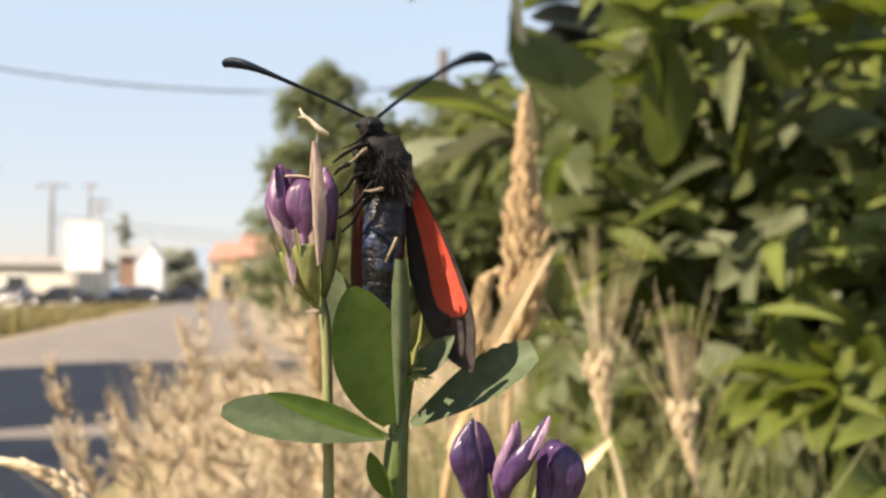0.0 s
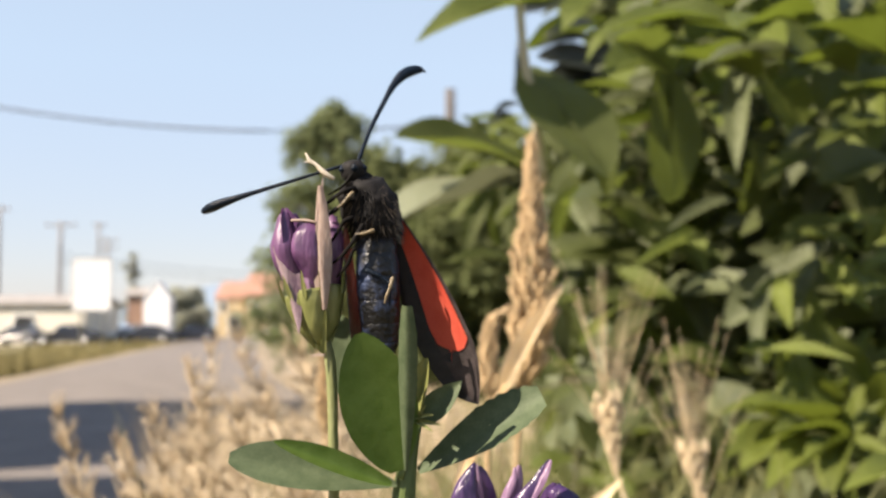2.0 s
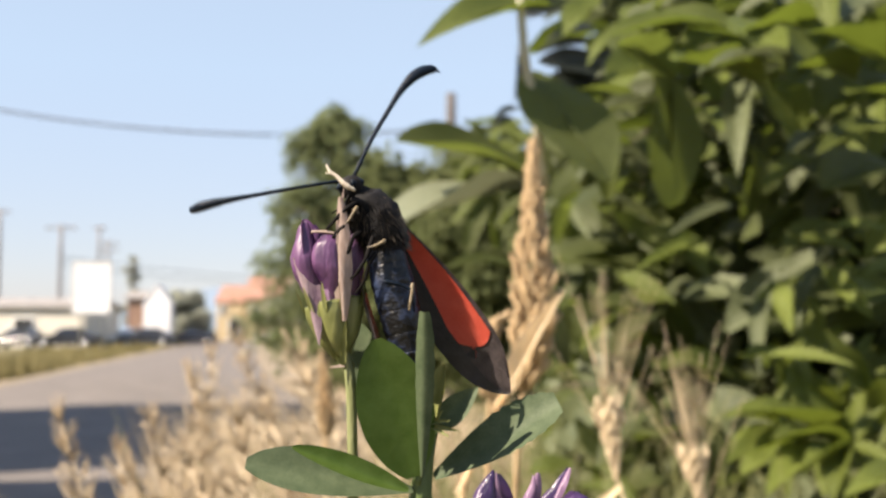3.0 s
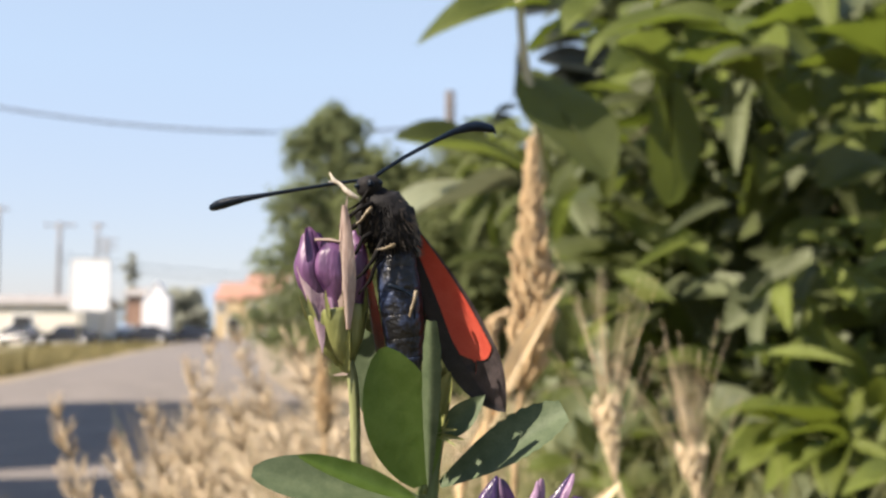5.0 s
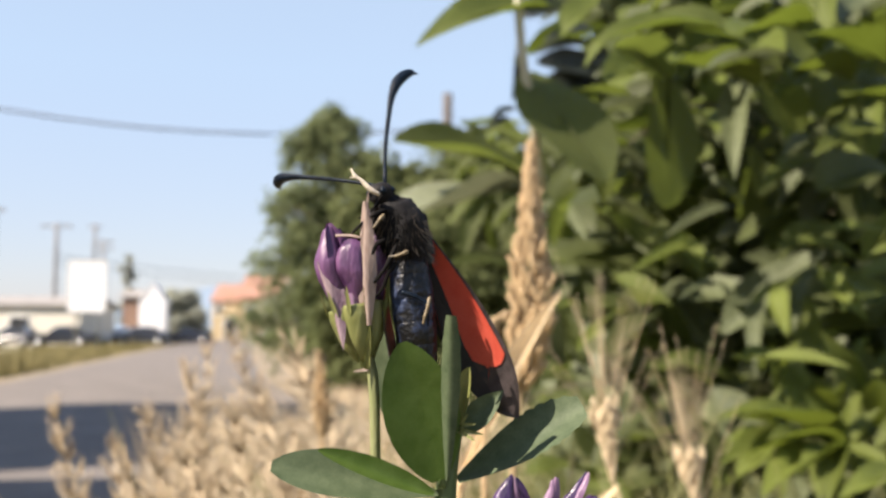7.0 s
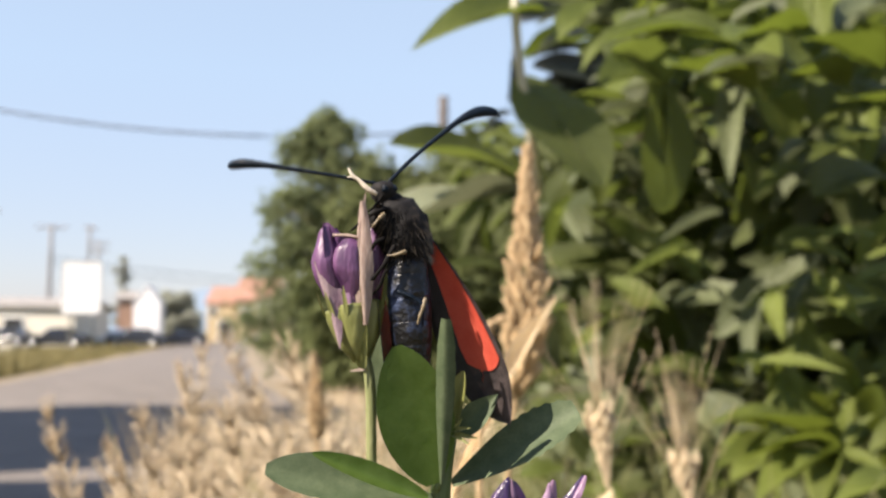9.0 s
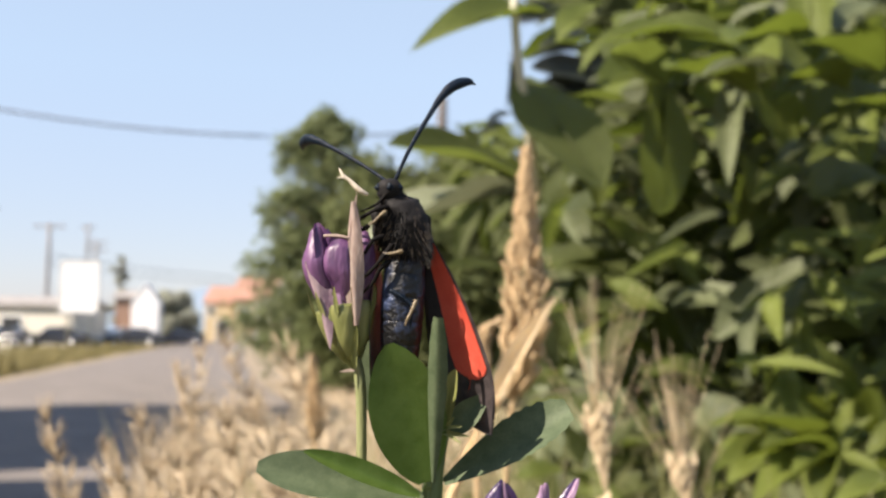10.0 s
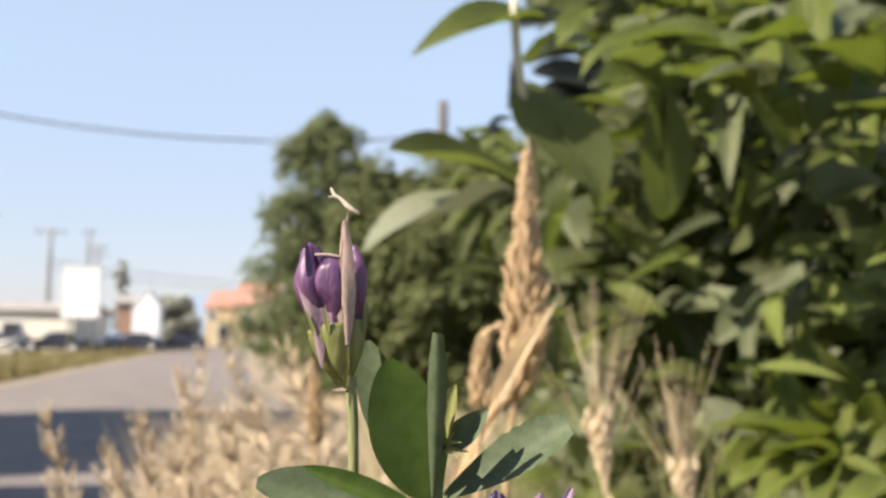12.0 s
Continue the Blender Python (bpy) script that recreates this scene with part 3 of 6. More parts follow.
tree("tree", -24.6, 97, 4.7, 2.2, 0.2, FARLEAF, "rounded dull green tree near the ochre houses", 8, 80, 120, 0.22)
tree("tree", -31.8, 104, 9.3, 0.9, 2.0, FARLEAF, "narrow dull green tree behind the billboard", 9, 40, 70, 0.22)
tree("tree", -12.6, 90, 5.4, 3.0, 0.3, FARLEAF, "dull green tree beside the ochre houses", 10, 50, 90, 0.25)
bm = box(bmesh.new(), -0.75, -0.35, 31, 31.4, 0, 4.6)
w = structure("grey_wall_behind_trees", bm, GREY, "pale grey masonry pillar behind the shrubs", "wall")


# ---- roadside shrub ----
def leaf_mesh(kind, seed):
    shapes = {"broad": (0.52, "oval", 0.18, 0.22), "long": (0.30, "lance", 0.22, 0.28), "mid": (0.42, "oval", 0.25, 0.15), "round": (0.70, "oval", 0.05, 0.08), "strip": (0.20, "lance", 0.35, 0.2)}
    w, s, fold, curl = shapes[kind]
    bm = blade(bmesh.new(), Matrix.Identity(4), w, s, fold, curl, 10, 6, 0.05, 0.0, seed)
    tube(bm, [(0, -0.12, -0.01), (0, 0.02, 0), (0, 0.5, curl * 0.25 + 0.002), (0, 0.92, curl * 0.07 + 0.002)], [0.011, 0.014, 0.003], 8, 5)
    return bm


LEAF_DATA = {}


def shrub_leaf(parent, kind, mat, s, base, tip, face):
    key = (kind, mat.name, s)
    if key not in LEAF_DATA:
        LEAF_DATA[key] = mesh_of("leaf", leaf_mesh(kind, s * 2.1), mat)
    ob = new("leaf", LEAF_DATA[key])
    ob.parent = parent
    ob.matrix_basis = REST[parent].inverted() @ axes(base, tip, face)
    return ob


def build_shrub():
    rnd = random.Random(11)
    s = thing("shrub", (0.42, 1.15, 0.7), "leafy green roadside shrub with broad pointed leaves", "shrub")
    # stems
    stems = []
    for i in range(8):
        x, y = rnd.uniform(0.25, 1.0), rnd.uniform(1.5, 2.0)
        lean = rnd.uniform(-0.15, 0.15)
        stems.append([(x, y, 0.6), (x + lean * 0.5, y + rnd.uniform(-0.1, 0.1), 1.2), (x + lean, y + rnd.uniform(-0.15, 0.15), rnd.uniform(1.7, 2.2))])
        part("branch", tube(bmesh.new(), stems[-1], [0.006, 0.004, 0.002], 8, 7), TWIG, s)
    big = (
        # base, tip, kind, young, face
        ((0.04603, 0.61, 1.45322), (0.08731, 0.58, 1.38357), "round", 0, (0.62, -0.72, -0.35)),
        ((0.16636, 0.78, 1.49465), (0.15111, 0.74, 1.38847), "round", 0, (0.60, -0.74, -0.38)),
        ((0.04916, 0.68, 1.40386), (-0.03381, 0.63, 1.41485), "mid", 0, (0.05, -0.55, 0.8)),
        ((0.04306, 0.66, 1.39245), (-0.04433, 0.6, 1.35042), "broad", 5, (-0.6, -0.42, 0.68)),
        ((0.04554, 0.69896, 1.34124), (-0.0052, 0.65902, 1.33889), "long", 0, (0.0, -0.5, 0.8)),
        ((0.05873, 0.61331, 1.49382), (-0.01896, 0.55479, 1.45241), "long", 1, (0.1, -0.5, 0.8)),
        ((0.1722, 0.6937, 1.48482), (0.0952, 0.63481, 1.45344), "mid", 1, (0.0, -0.6, 0.8)),
        ((0.22891, 0.6937, 1.48482), (0.157, 0.65425, 1.46892), "long", 1, (0.0, -0.5, 0.8)),
        ((0.28983, 0.74265, 1.5142), (0.21938, 0.65471, 1.45645), "mid", 1, (-0.2, -0.6, 0.7)),
        ((0.19488, 0.69411, 1.47348), (0.17539, 0.63702, 1.39299), "strip", 2, (-0.4, -0.9, 0.1)),
        ((0.30467, 0.71409, 1.47455), (0.23364, 0.65549, 1.43508), "broad", 1, (-0.2, -0.6, 0.7)),
        ((0.23662, 0.63296, 1.23104), (0.14619, 0.562, 1.25594), "long", 4, (-0.55, -0.5, 0.66)),
        ((0.23286, 0.62291, 1.23213), (0.14179, 0.55291, 1.2309), "long", 4, (-0.55, -0.5, 0.66)),
        ((0.22534, 0.60282, 1.23433), (0.15752, 0.53341, 1.21683), "long", 4, (-0.55, -0.5, 0.66)),
        ((0.22534, 0.60282, 1.23433), (0.16644, 0.55245, 1.24337), "long", 4, (-0.55, -0.5, 0.66)),
        ((0.2291, 0.61286, 1.23323), (0.20266, 0.60158, 1.26801), "long", 4, (-0.55, -0.5, 0.66)),
        ((0.23286, 0.62291, 1.23213), (0.18646, 0.60196, 1.25764), "long", 4, (-0.55, -0.5, 0.66)),
        ((0.21783, 0.58272, 1.23652), (0.19101, 0.53351, 1.21397), "long", 4, (-0.55, -0.5, 0.66)),
        ((0.22534, 0.60282, 1.23433), (0.24738, 0.60196, 1.25764), "long", 4, (-0.35, -0.5, 0.66)),
        ((0.21783, 0.58272, 1.23652), (0.23209, 0.55291, 1.2309), "long", 4, (-0.35, -0.5, 0.66)),
        ((0.23286, 0.62291, 1.23213), (0.23569, 0.61175, 1.26352), "long", 4, (-0.35, -0.5, 0.66)),
        ((0.21783, 0.58272, 1.23652), (0.17946, 0.54305, 1.22691), "long", 4, (-0.55, -0.5, 0.66)),
        ((0.23934, 0.72121, 1.28024), (0.26093, 0.68108, 1.28318), "long", 4, (0.0, -0.4, 0.9)),
        ((0.23351, 0.72121, 1.28024), (0.22787, 0.68222, 1.25198), "mid", 4, (-0.3, -0.8, 0.4)),
        ((0.30362, 0.81878, 1.3483), (0.22982, 0.7807, 1.29543), "long", 0, (-0.5, -0.7, 0.4)),
        ((0.22401, 0.7392, 1.33561), (0.20547, 0.70159, 1.26946), "strip", 2, (-0.7, -0.7, 0.1)),
        ((0.25799, 0.7389, 1.34359), (0.2308, 0.70049, 1.29968), "strip", 2, (-0.7, -0.7, 0.1)),
        ((0.23269, 0.55419, 1.19587), (0.18775, 0.50421, 1.19455), "broad", 4, (-0.2, -0.8, 0.6)),
        ((0.16782, 0.85009, 1.31336), (0.11607, 0.78147, 1.27438), "long", 0, (-0.4, -0.6, 0.6)),
        ((0.15794, 0.79802, 1.36871), (0.19666, 0.74889, 1.34418), "long", 1, (0.0, -0.5, 0.8)),
        ((0.1116, 0.74711, 1.39276), (0.1165, 0.72574, 1.42969), "mid", 1, (-0.3, -0.8, 0.5)),
        ((0.30467, 0.7195, 1.32687), (0.25542, 0.67993, 1.31438), "mid", 1, (-0.3, -0.7, 0.6)),
        ((0.30467, 0.71637, 1.41237), (0.23364, 0.65719, 1.38877), "broad", 0, (-0.2, -0.7, 0.6)),
        ((0.11136, 0.95, 1.60085), (0.06023, 0.93, 1.58135), "mid", 3, (0.2, -0.75, 0.6)),
        ((0.13784, 0.97, 1.58446), (0.08523, 0.95, 1.56466), "long", 3, (0.2, -0.6, 0.8)),
        ((0.13516, 0.97, 1.57078), (0.07221, 0.95, 1.55224), "strip", 3, (0.2, -0.6, 0.8)),
        ((0.15221, 0.96, 1.53863), (0.07922, 0.94, 1.54443), "mid", 3, (0.1, -0.9, 0.4)),
        ((0.1458, 0.97, 1.53288), (0.08797, 0.95, 1.53011), "mid", 3, (0.2, -0.9, 0.3)),
        ((0.16100, 0.97, 1.55800), (0.11800, 0.95, 1.54600), "mid", 3, (0.2, -0.9, 0.3)),
        ((0.05631, 0.9, 1.48268), (0.03099, 0.88, 1.47251), "long", 3, (0.2, -0.7, 0.7)),
        ((0.05871, 0.9, 1.4927), (0.03574, 0.88, 1.48037), "long", 3, (0.2, -0.7, 0.7)),
        ((0.0604, 0.93, 1.55101), (0.05659, 0.93, 1.5042), "strip", 3, (0.5, -0.8, 0.2)),
        ((0.15379, 0.71266, 1.51341), (0.10531, 0.65406, 1.47426), "broad", 0, (-0.2, -0.4, 0.9)),
        ((0.20869, 0.65458, 1.46001), (0.14747, 0.61485, 1.45199), "mid", 2, (-0.2, -0.5, 0.8)),
        ((0.28562, 0.6937, 1.48482), (0.23001, 0.63474, 1.45517), "mid", 1, (-0.4, -0.6, 0.7)),
        ((0.12812, 0.59507, 1.44547), (0.09235, 0.55463, 1.45694), "broad", 0, (-0.55, -0.45, 0.7)),
        ((0.17673, 0.59519, 1.44224), (0.11743, 0.54516, 1.44227), "broad", 1, (-0.5, -0.5, 0.7)),
        ((0.24289, 0.57489, 1.45002), (0.18529, 0.53471, 1.45425), "broad", 1, (-0.55, -0.45, 0.7)),
        ((0.23182, 0.59507, 1.44547), (0.1813, 0.54527, 1.4393), "mid", 1, (-0.5, -0.5, 0.7)),
        ((0.25542, 0.57581, 1.42498), (0.20571, 0.53589, 1.42219), "broad", 1, (-0.5, -0.5, 0.7)),
        ((0.2059, 0.594, 1.47462), (0.15011, 0.54461, 1.45711), "broad", 1, (-0.5, -0.5, 0.7)),
        ((0.19683, 0.79913, 1.33849), (0.14182, 0.75782, 1.37348), "mid", 0, (-0.2, -0.7, 0.5)),
        ((0.15772, 0.6, 1.47733), (0.07741, 0.57, 1.45868), "long", 1, (-0.2, -0.55, 0.8)),
        ((0.09288, 0.62, 1.50161), (0.0639, 0.59, 1.46832), "mid", 1, (-0.3, -0.6, 0.7)),
        ((0.20205, 0.6, 1.45427), (0.136, 0.57, 1.44022), "long", 2, (-0.35, -0.55, 0.75)),
        ((0.21364, 0.6, 1.51027), (0.20522, 0.57, 1.45477), "mid", 1, (-0.5, -0.8, 0.3)),
        ((0.26939, 0.61, 1.46271), (0.19036, 0.58, 1.44101), "long", 1, (-0.3, -0.5, 0.8)),
        ((0.16989, 0.62, 1.48608), (0.19121, 0.59, 1.49417), "long", 2, (-0.4, -0.7, 0.6)),
        ((0.2645, 0.62, 1.50369), (0.22355, 0.59, 1.47788), "mid", 2, (-0.4, -0.7, 0.6)),
        ((0.23606, 0.66, 1.42491), (0.20265, 0.63, 1.4058), "long", 2, (-0.5, -0.7, 0.5)),
        ((0.27596, 0.66, 1.43159), (0.21987, 0.63, 1.406), "long", 1, (-0.1, -0.6, 0.7)),
        ((0.23216, 0.66, 1.40918), (0.18862, 0.63, 1.38657), "long", 1, (-0.1, -0.6, 0.7)),
        ((0.19792, 0.72, 1.3867), (0.14258, 0.69, 1.36189), "strip", 2, (-0.2, -0.6, 0.7)),
        ((0.13947, 0.7, 1.45596), (0.0875, 0.67, 1.43761), "strip", 2, (-0.4, -0.6, 0.7)),
        ((0.12677, 0.72, 1.42426), (0.09957, 0.69, 1.40747), "long", 2, (-0.5, -0.6, 0.6)),
        ((0.08672, 0.74, 1.38772), (0.09551, 0.71, 1.36112), "strip", 2, (-0.6, -0.7, 0.3)),
        ((0.17496, 0.72, 1.36091), (0.12004, 0.69, 1.33841), "strip", 1, (-0.2, -0.6, 0.7)),
        ((0.19804, 0.74, 1.26722), (0.14053, 0.71, 1.28318), "long", 1, (-0.1, -0.7, 0.6)),
        ((0.17922, 0.6, 1.28603), (0.2191, 0.57, 1.28065), "strip", 4, (-0.4, -0.5, 0.75)),
        ((0.2445, 0.56, 1.22627), (0.19438, 0.53, 1.21741), "long", 4, (-0.4, -0.6, 0.7)),
        ((0.18549, 0.56000, 1.44780), (0.13049, 0.53000, 1.43408), "long", 2, (-0.35, -0.45, 0.82)),
        ((0.17949, 0.74, 1.41113), (0.20292, 0.71, 1.38833), "strip", 2, (-0.3, -0.7, 0.6)),
        ((0.12852, 0.8, 1.3429), (0.16516, 0.77, 1.31896), "long", 1, (-0.3, -0.7, 0.5)),
        ((0.09829, 0.8, 1.28448), (0.11528, 0.77, 1.30184), "long", 1, (-0.5, -0.7, 0.4)),
        ((0.20117, 0.78, 1.3364), (0.16492, 0.75, 1.32339), "strip", 2, (-0.4, -0.7, 0.6)),
        ((0.27875, 0.75, 1.34414), (0.29445, 0.72, 1.32522), "long", 1, (-0.2, -0.7, 0.6)),
        ((0.21363, 0.78, 1.31971), (0.23341, 0.75, 1.29917), "long", 0, (-0.2, -0.7, 0.6)),
    )
    for i, (b, t, kind, young, face) in enumerate(big):
        shrub_leaf(s, kind, (BUSHLEAF, LIMELEAF, PALEUNDER, SHADELEAF, YOUNGLEAF, SILVERLEAF)[young], i % 2, b, t, face)
    def hollow(u, v):
        """Share of the outer leaves that is missing, by bearing: the gap to the sky, and the shady hollow in the shrub."""
        if 0.070 < u < 0.150 and 0.222 < v < 0.32:
            return 1.0
        if 0.105 < u < 0.27 and -0.05 < v < 0.11:
            return 0.92
        if 0.165 < u < 0.43 and -0.02 < v < 0.21:
            return (0.72 if u < 0.33 else 0.45) if v < 0.12 or u < 0.28 else 0.1
        return 0.0
    # young growth low on the sunny side and along the top
    for i in range(46):
        px, py, d = rnd.uniform(0.30, 0.46), rnd.uniform(-0.13, 0.10), rnd.uniform(0.64, 0.80)
        b = Vector((px * d, d, 1.3 + py * d))
        way = Vector((rnd.uniform(-1, 0.6), rnd.uniform(-0.7, 0), rnd.uniform(-0.6, 0.4))).normalized()
        shrub_leaf(s, rnd.choice(("long", "mid")), YOUNGLEAF, i % 2, b, b + way * rnd.uniform(0.03, 0.055), (rnd.uniform(-0.7, -0.3), -0.5, 0.7))
    for i in range(34):
        px, py, d = rnd.uniform(0.31, 0.47), rnd.uniform(-0.13, 0.0), rnd.uniform(0.66, 0.85)
        b = Vector((px * d, d, 1.3 + py * d))
        way = Vector((rnd.uniform(-1, 0.3), rnd.uniform(-0.7, 0), rnd.uniform(-0.5, 0.6))).normalized()
        shrub_leaf(s, "long", YOUNGLEAF, i % 2, b, b + way * rnd.uniform(0.035, 0.06), (rnd.uniform(-0.8, -0.4), -0.5, 0.6))
    for i in range(52):
        px, py, d = rnd.uniform(0.17, 0.47), rnd.uniform(0.20, 0.36), rnd.uniform(0.66, 0.9)
        if px < 0.35 and py < 0.25:
            continue
        b = Vector((px * d, d, 1.3 + py * d))
        way = Vector((rnd.uniform(-1, 0.3), rnd.uniform(-0.7, 0.1), rnd.uniform(-0.6, 0.2))).normalized()
        shrub_leaf(s, rnd.choice(("long", "mid", "broad")), LIMELEAF if i % 5 else PALEUNDER, i % 2, b, b + way * rnd.uniform(0.045, 0.08), (rnd.uniform(-0.7, -0.2), -0.5, 0.7))
    for i in range(70):
        px, py, d = rnd.uniform(0.022, 0.082), rnd.uniform(0.125, 0.205), rnd.uniform(1.3, 2.0)
        if py > 0.16 + 0.75 * px:
            continue
        b = Vector((px * d, d, 1.3 + py * d))
        way = Vector((rnd.uniform(-1, 0.5), rnd.uniform(-0.6, 0.3), rnd.uniform(-0.6, 0.3))).normalized()
        shrub_leaf(s, rnd.choice(("long", "mid")), (BUSHLEAF, BUSHLEAF, LIMELEAF)[i % 3], i % 2, b, b + way * rnd.uniform(0.05, 0.10), (rnd.uniform(-0.6, 0.2), -0.5, 0.8))
    for i in range(80):
        px, py, d = rnd.uniform(0.33, 0.50), rnd.uniform(0.0, 0.24), rnd.uniform(0.95, 1.3)
        b = Vector((px * d, d, 1.3 + py * d))
        way = Vector((rnd.uniform(-1, 0.4), rnd.uniform(-0.6, 0.2), rnd.uniform(-0.7, 0.1))).normalized()
        shrub_leaf(s, rnd.choice(("mid", "broad", "long")), PALEUNDER if i % 4 == 0 else BUSHLEAF, i % 2, b, b + way * rnd.uniform(0.06, 0.11), (rnd.uniform(-0.5, 0.1), -0.6, 0.7))
    # sprays: a thin twig with leaves on both sides
    count = 0
    while count < 230:
        y = rnd.uniform(0.78, 1.45)
        x, z = rnd.uniform(0.0, 0.56 * y), rnd.uniform(0.80, 1.95)
        u, v = x / y, (z - 1.3) / y
        if u < 0.12 or (v < -0.12 and u < 0.20):
            continue
        if rnd.random() < hollow(u, v):
            continue
        a = rnd.uniform(math.pi * 0.85, math.pi * 2.0)
        out = Vector((math.cos(a), math.sin(a), rnd.uniform(-0.35, 0.30))).normalized()
        side = out.cross(Vector((0, 0, 1))).normalized()
        size = rnd.uniform(0.048, 0.078)
        kind, young = rnd.choice(("mid", "long", "long", "broad")), rnd.random() < (0.5 if v > 0.15 else 0.25)
        root = Vector((x, y, z))
        reach = size * 1.9
        sag = Vector((0, 0, -0.25 * reach))
        part("twig", tube(bmesh.new(), [root, root + out * reach * 0.5, root + out * reach + sag], [0.0016, 0.0012, 0.0007], 6, 5), TWIG, s)
        for k in range(5):
            f = (0.35, 0.35, 0.7, 0.7, 1.0)[k]
            b = root + out * reach * f + sag * f * f
            way = out * (0.55 if k < 4 else 1.0) + side * (0.95, -0.95, 0.85, -0.85, 0.0)[k] + Vector((0, 0, rnd.uniform(-0.55, 0.05)))
            face = Vector((rnd.uniform(-0.5, 0.4), rnd.uniform(-0.5, 0.2), 1.0))
            e = b + way.normalized() * size * rnd.uniform(0.8, 1.15)
            if min(e.x / e.y, b.x / b.y) < 0.068:
                continue
            shrub_leaf(s, kind, LIMELEAF if young else BUSHLEAF, rnd.randrange(2), b, e, face)
            count += 1
    # the depth of the shrub; paler leaves mixed in to lighten its dark inside
    for name, mat, n, near, far in (("inner_leaves", BUSHLEAF, 8000, 1.2, 3.0), ("pale_inner_leaves", PALEUNDER, 5500, 1.12, 2.4), ("young_inner_leaves", LIMELEAF, 800, 1.15, 2.0),
                                    ("outer_leaves", BUSHLEAF, 1400, 0.88, 1.3), ("pale_outer_leaves", PALEUNDER, 120, 1.0, 1.4)):
        bm = bmesh.new()
        for i in range(n):
            y = rnd.uniform(near, far)
            x, z = rnd.uniform(0.085 * y, 0.55 * y + 0.75), rnd.uniform(0.6, 1.3 + 0.38 * y)
            y += 0.5 * max(0, x - 0.9) * (1 if y < 1.9 else -1)
            gap = hollow(x / y, (z - 1.3) / y)
            if gap == 1.0 or ("outer" in name and rnd.random() < gap):
                continue
            way = Vector((rnd.uniform(-1, 1), rnd.uniform(-1, 0.4), rnd.uniform(-0.9, 0.35))).normalized()
            face = Vector((rnd.uniform(-0.7, 0.5), rnd.uniform(-0.8, 0.3), rnd.uniform(0.2, 1)))
            b = Vector((x, y, z))
            size = rnd.uniform(0.050, 0.105) * (1 + 0.7 * (y - 1.2))
            if (b + way * size).x < 0.072 * y or (y < 1.3 and (x < 0.11 * y or (z < 1.3 - 0.10 * y and x < 0.24 * y))):
                continue
            blade(bm, axes(b, b + way * size, face), rnd.uniform(0.32, 0.6), "oval", 0.2, 0.2, 4, 2)
        tagged(part(name, bm, mat, s), kind="stuff")
    part("stalk", tube(bmesh.new(), [(0.03901, 0.59294, 1.50377), (0.04225, 0.5946, 1.45843), (0.04954, 0.60596, 1.42156), (0.05628, 0.62732, 1.38474)], [0.0022, 0.0028, 0.003], 10, 8), STALK, s, "pale green leaf stalk")


build_shrub()


# ---- dry grasses ----
def ear(name, spine, half_widths, grain, mat, label, stem, seed, awns=0, awn_length=0.0, rows=16, ring=5):
    """A grass ear: a stem, and overlapping spikelets round its spine, with awns where it has them."""
    rnd = random.Random(seed)
    t = thing(name, (stem[-1][0], stem[-1][1], 0.7), label, "grass", "dry grass ears")
    part("stem", tube(bmesh.new(), [*spine, *stem], [0.0006, 0.0009, 0.0011], 18, 6), mat, t)
    path = bend(spine, rows)
    bm0 = tube(bmesh.new(), [(0, 0, 0), (0, 0, 0.35), (0, 0, 0.75), (0, 0, 1)], [0.03, 0.17, 0.15, 0.015], 6, 6, 0.7)
    data = mesh_of("spikelet", bm0, mat)
    for i, c in enumerate(path):
        f = i / rows * (len(half_widths) - 1)
        k = min(int(f), len(half_widths) - 2)
        w = half_widths[k] * (1 - f + k) + half_widths[k + 1] * (f - k)
        d = (path[max(i - 1, 0)] - path[min(i + 1, rows)]).normalized()
        for j in range(ring):
            a = i * 0.9 + j * 2 * math.pi / ring + rnd.uniform(-0.3, 0.3)
            side = Vector((math.cos(a), math.sin(a), 0))
            ob = new("spikelet", data)
            ob.parent = t
            g = grain * rnd.uniform(0.8, 1.2) * (0.95 - 0.4 * i / rows if awns else 0.60 + 0.5 * min(1.0, 1.7 * i / rows))
            way = d * 0.93 + side * rnd.uniform(0.18, 0.60) * (0.5 if awns else 0.35 + 0.7 * min(1.0, 1.7 * i / rows))
            b = c + side * w * rnd.uniform(0.35, 0.75) - d * g * 0.4
            m = axes(b, b + way.normalized() * g, side) @ Matrix.Rotation(-math.pi / 2, 4, "X")
            ob.matrix_basis = REST[t].inverted() @ m
    for j in range(awns):
        i = rnd.randrange(rows)
        a = rnd.uniform(0, 6.28)
        side = Vector((math.cos(a), math.sin(a) * 0.6, 0))
        d = (path[0] - path[-1]).normalized()
        b = path[i]
        e = b + (d * 0.95 + side * rnd.uniform(0.02, 0.62)).normalized() * awn_length * rnd.uniform(0.7, 1.15)
        part("awn", tube(bmesh.new(), [b, b.lerp(e, 0.5) + d * 0.0015, e], [0.00015, 0.00012, 0.00005], 5, 4), PALESTRAW, t)
    return t


ear("wheat_ear", [(0.02546, 0.32806, 1.35904), (0.02528, 0.32905, 1.33197), (0.02617, 0.32997, 1.30703), (0.02275, 0.33282, 1.28378)], [0.0014, 0.0040, 0.0066, 0.0080, 0.004], 0.0060,
    STRAW, "tall dry tan grass ear, tightly packed", [(0.02066, 0.33462, 1.26216), (0.01897, 0.33848, 1.2113), (0.01897, 0.35439, 0.77735)], 21, rows=46, ring=8)
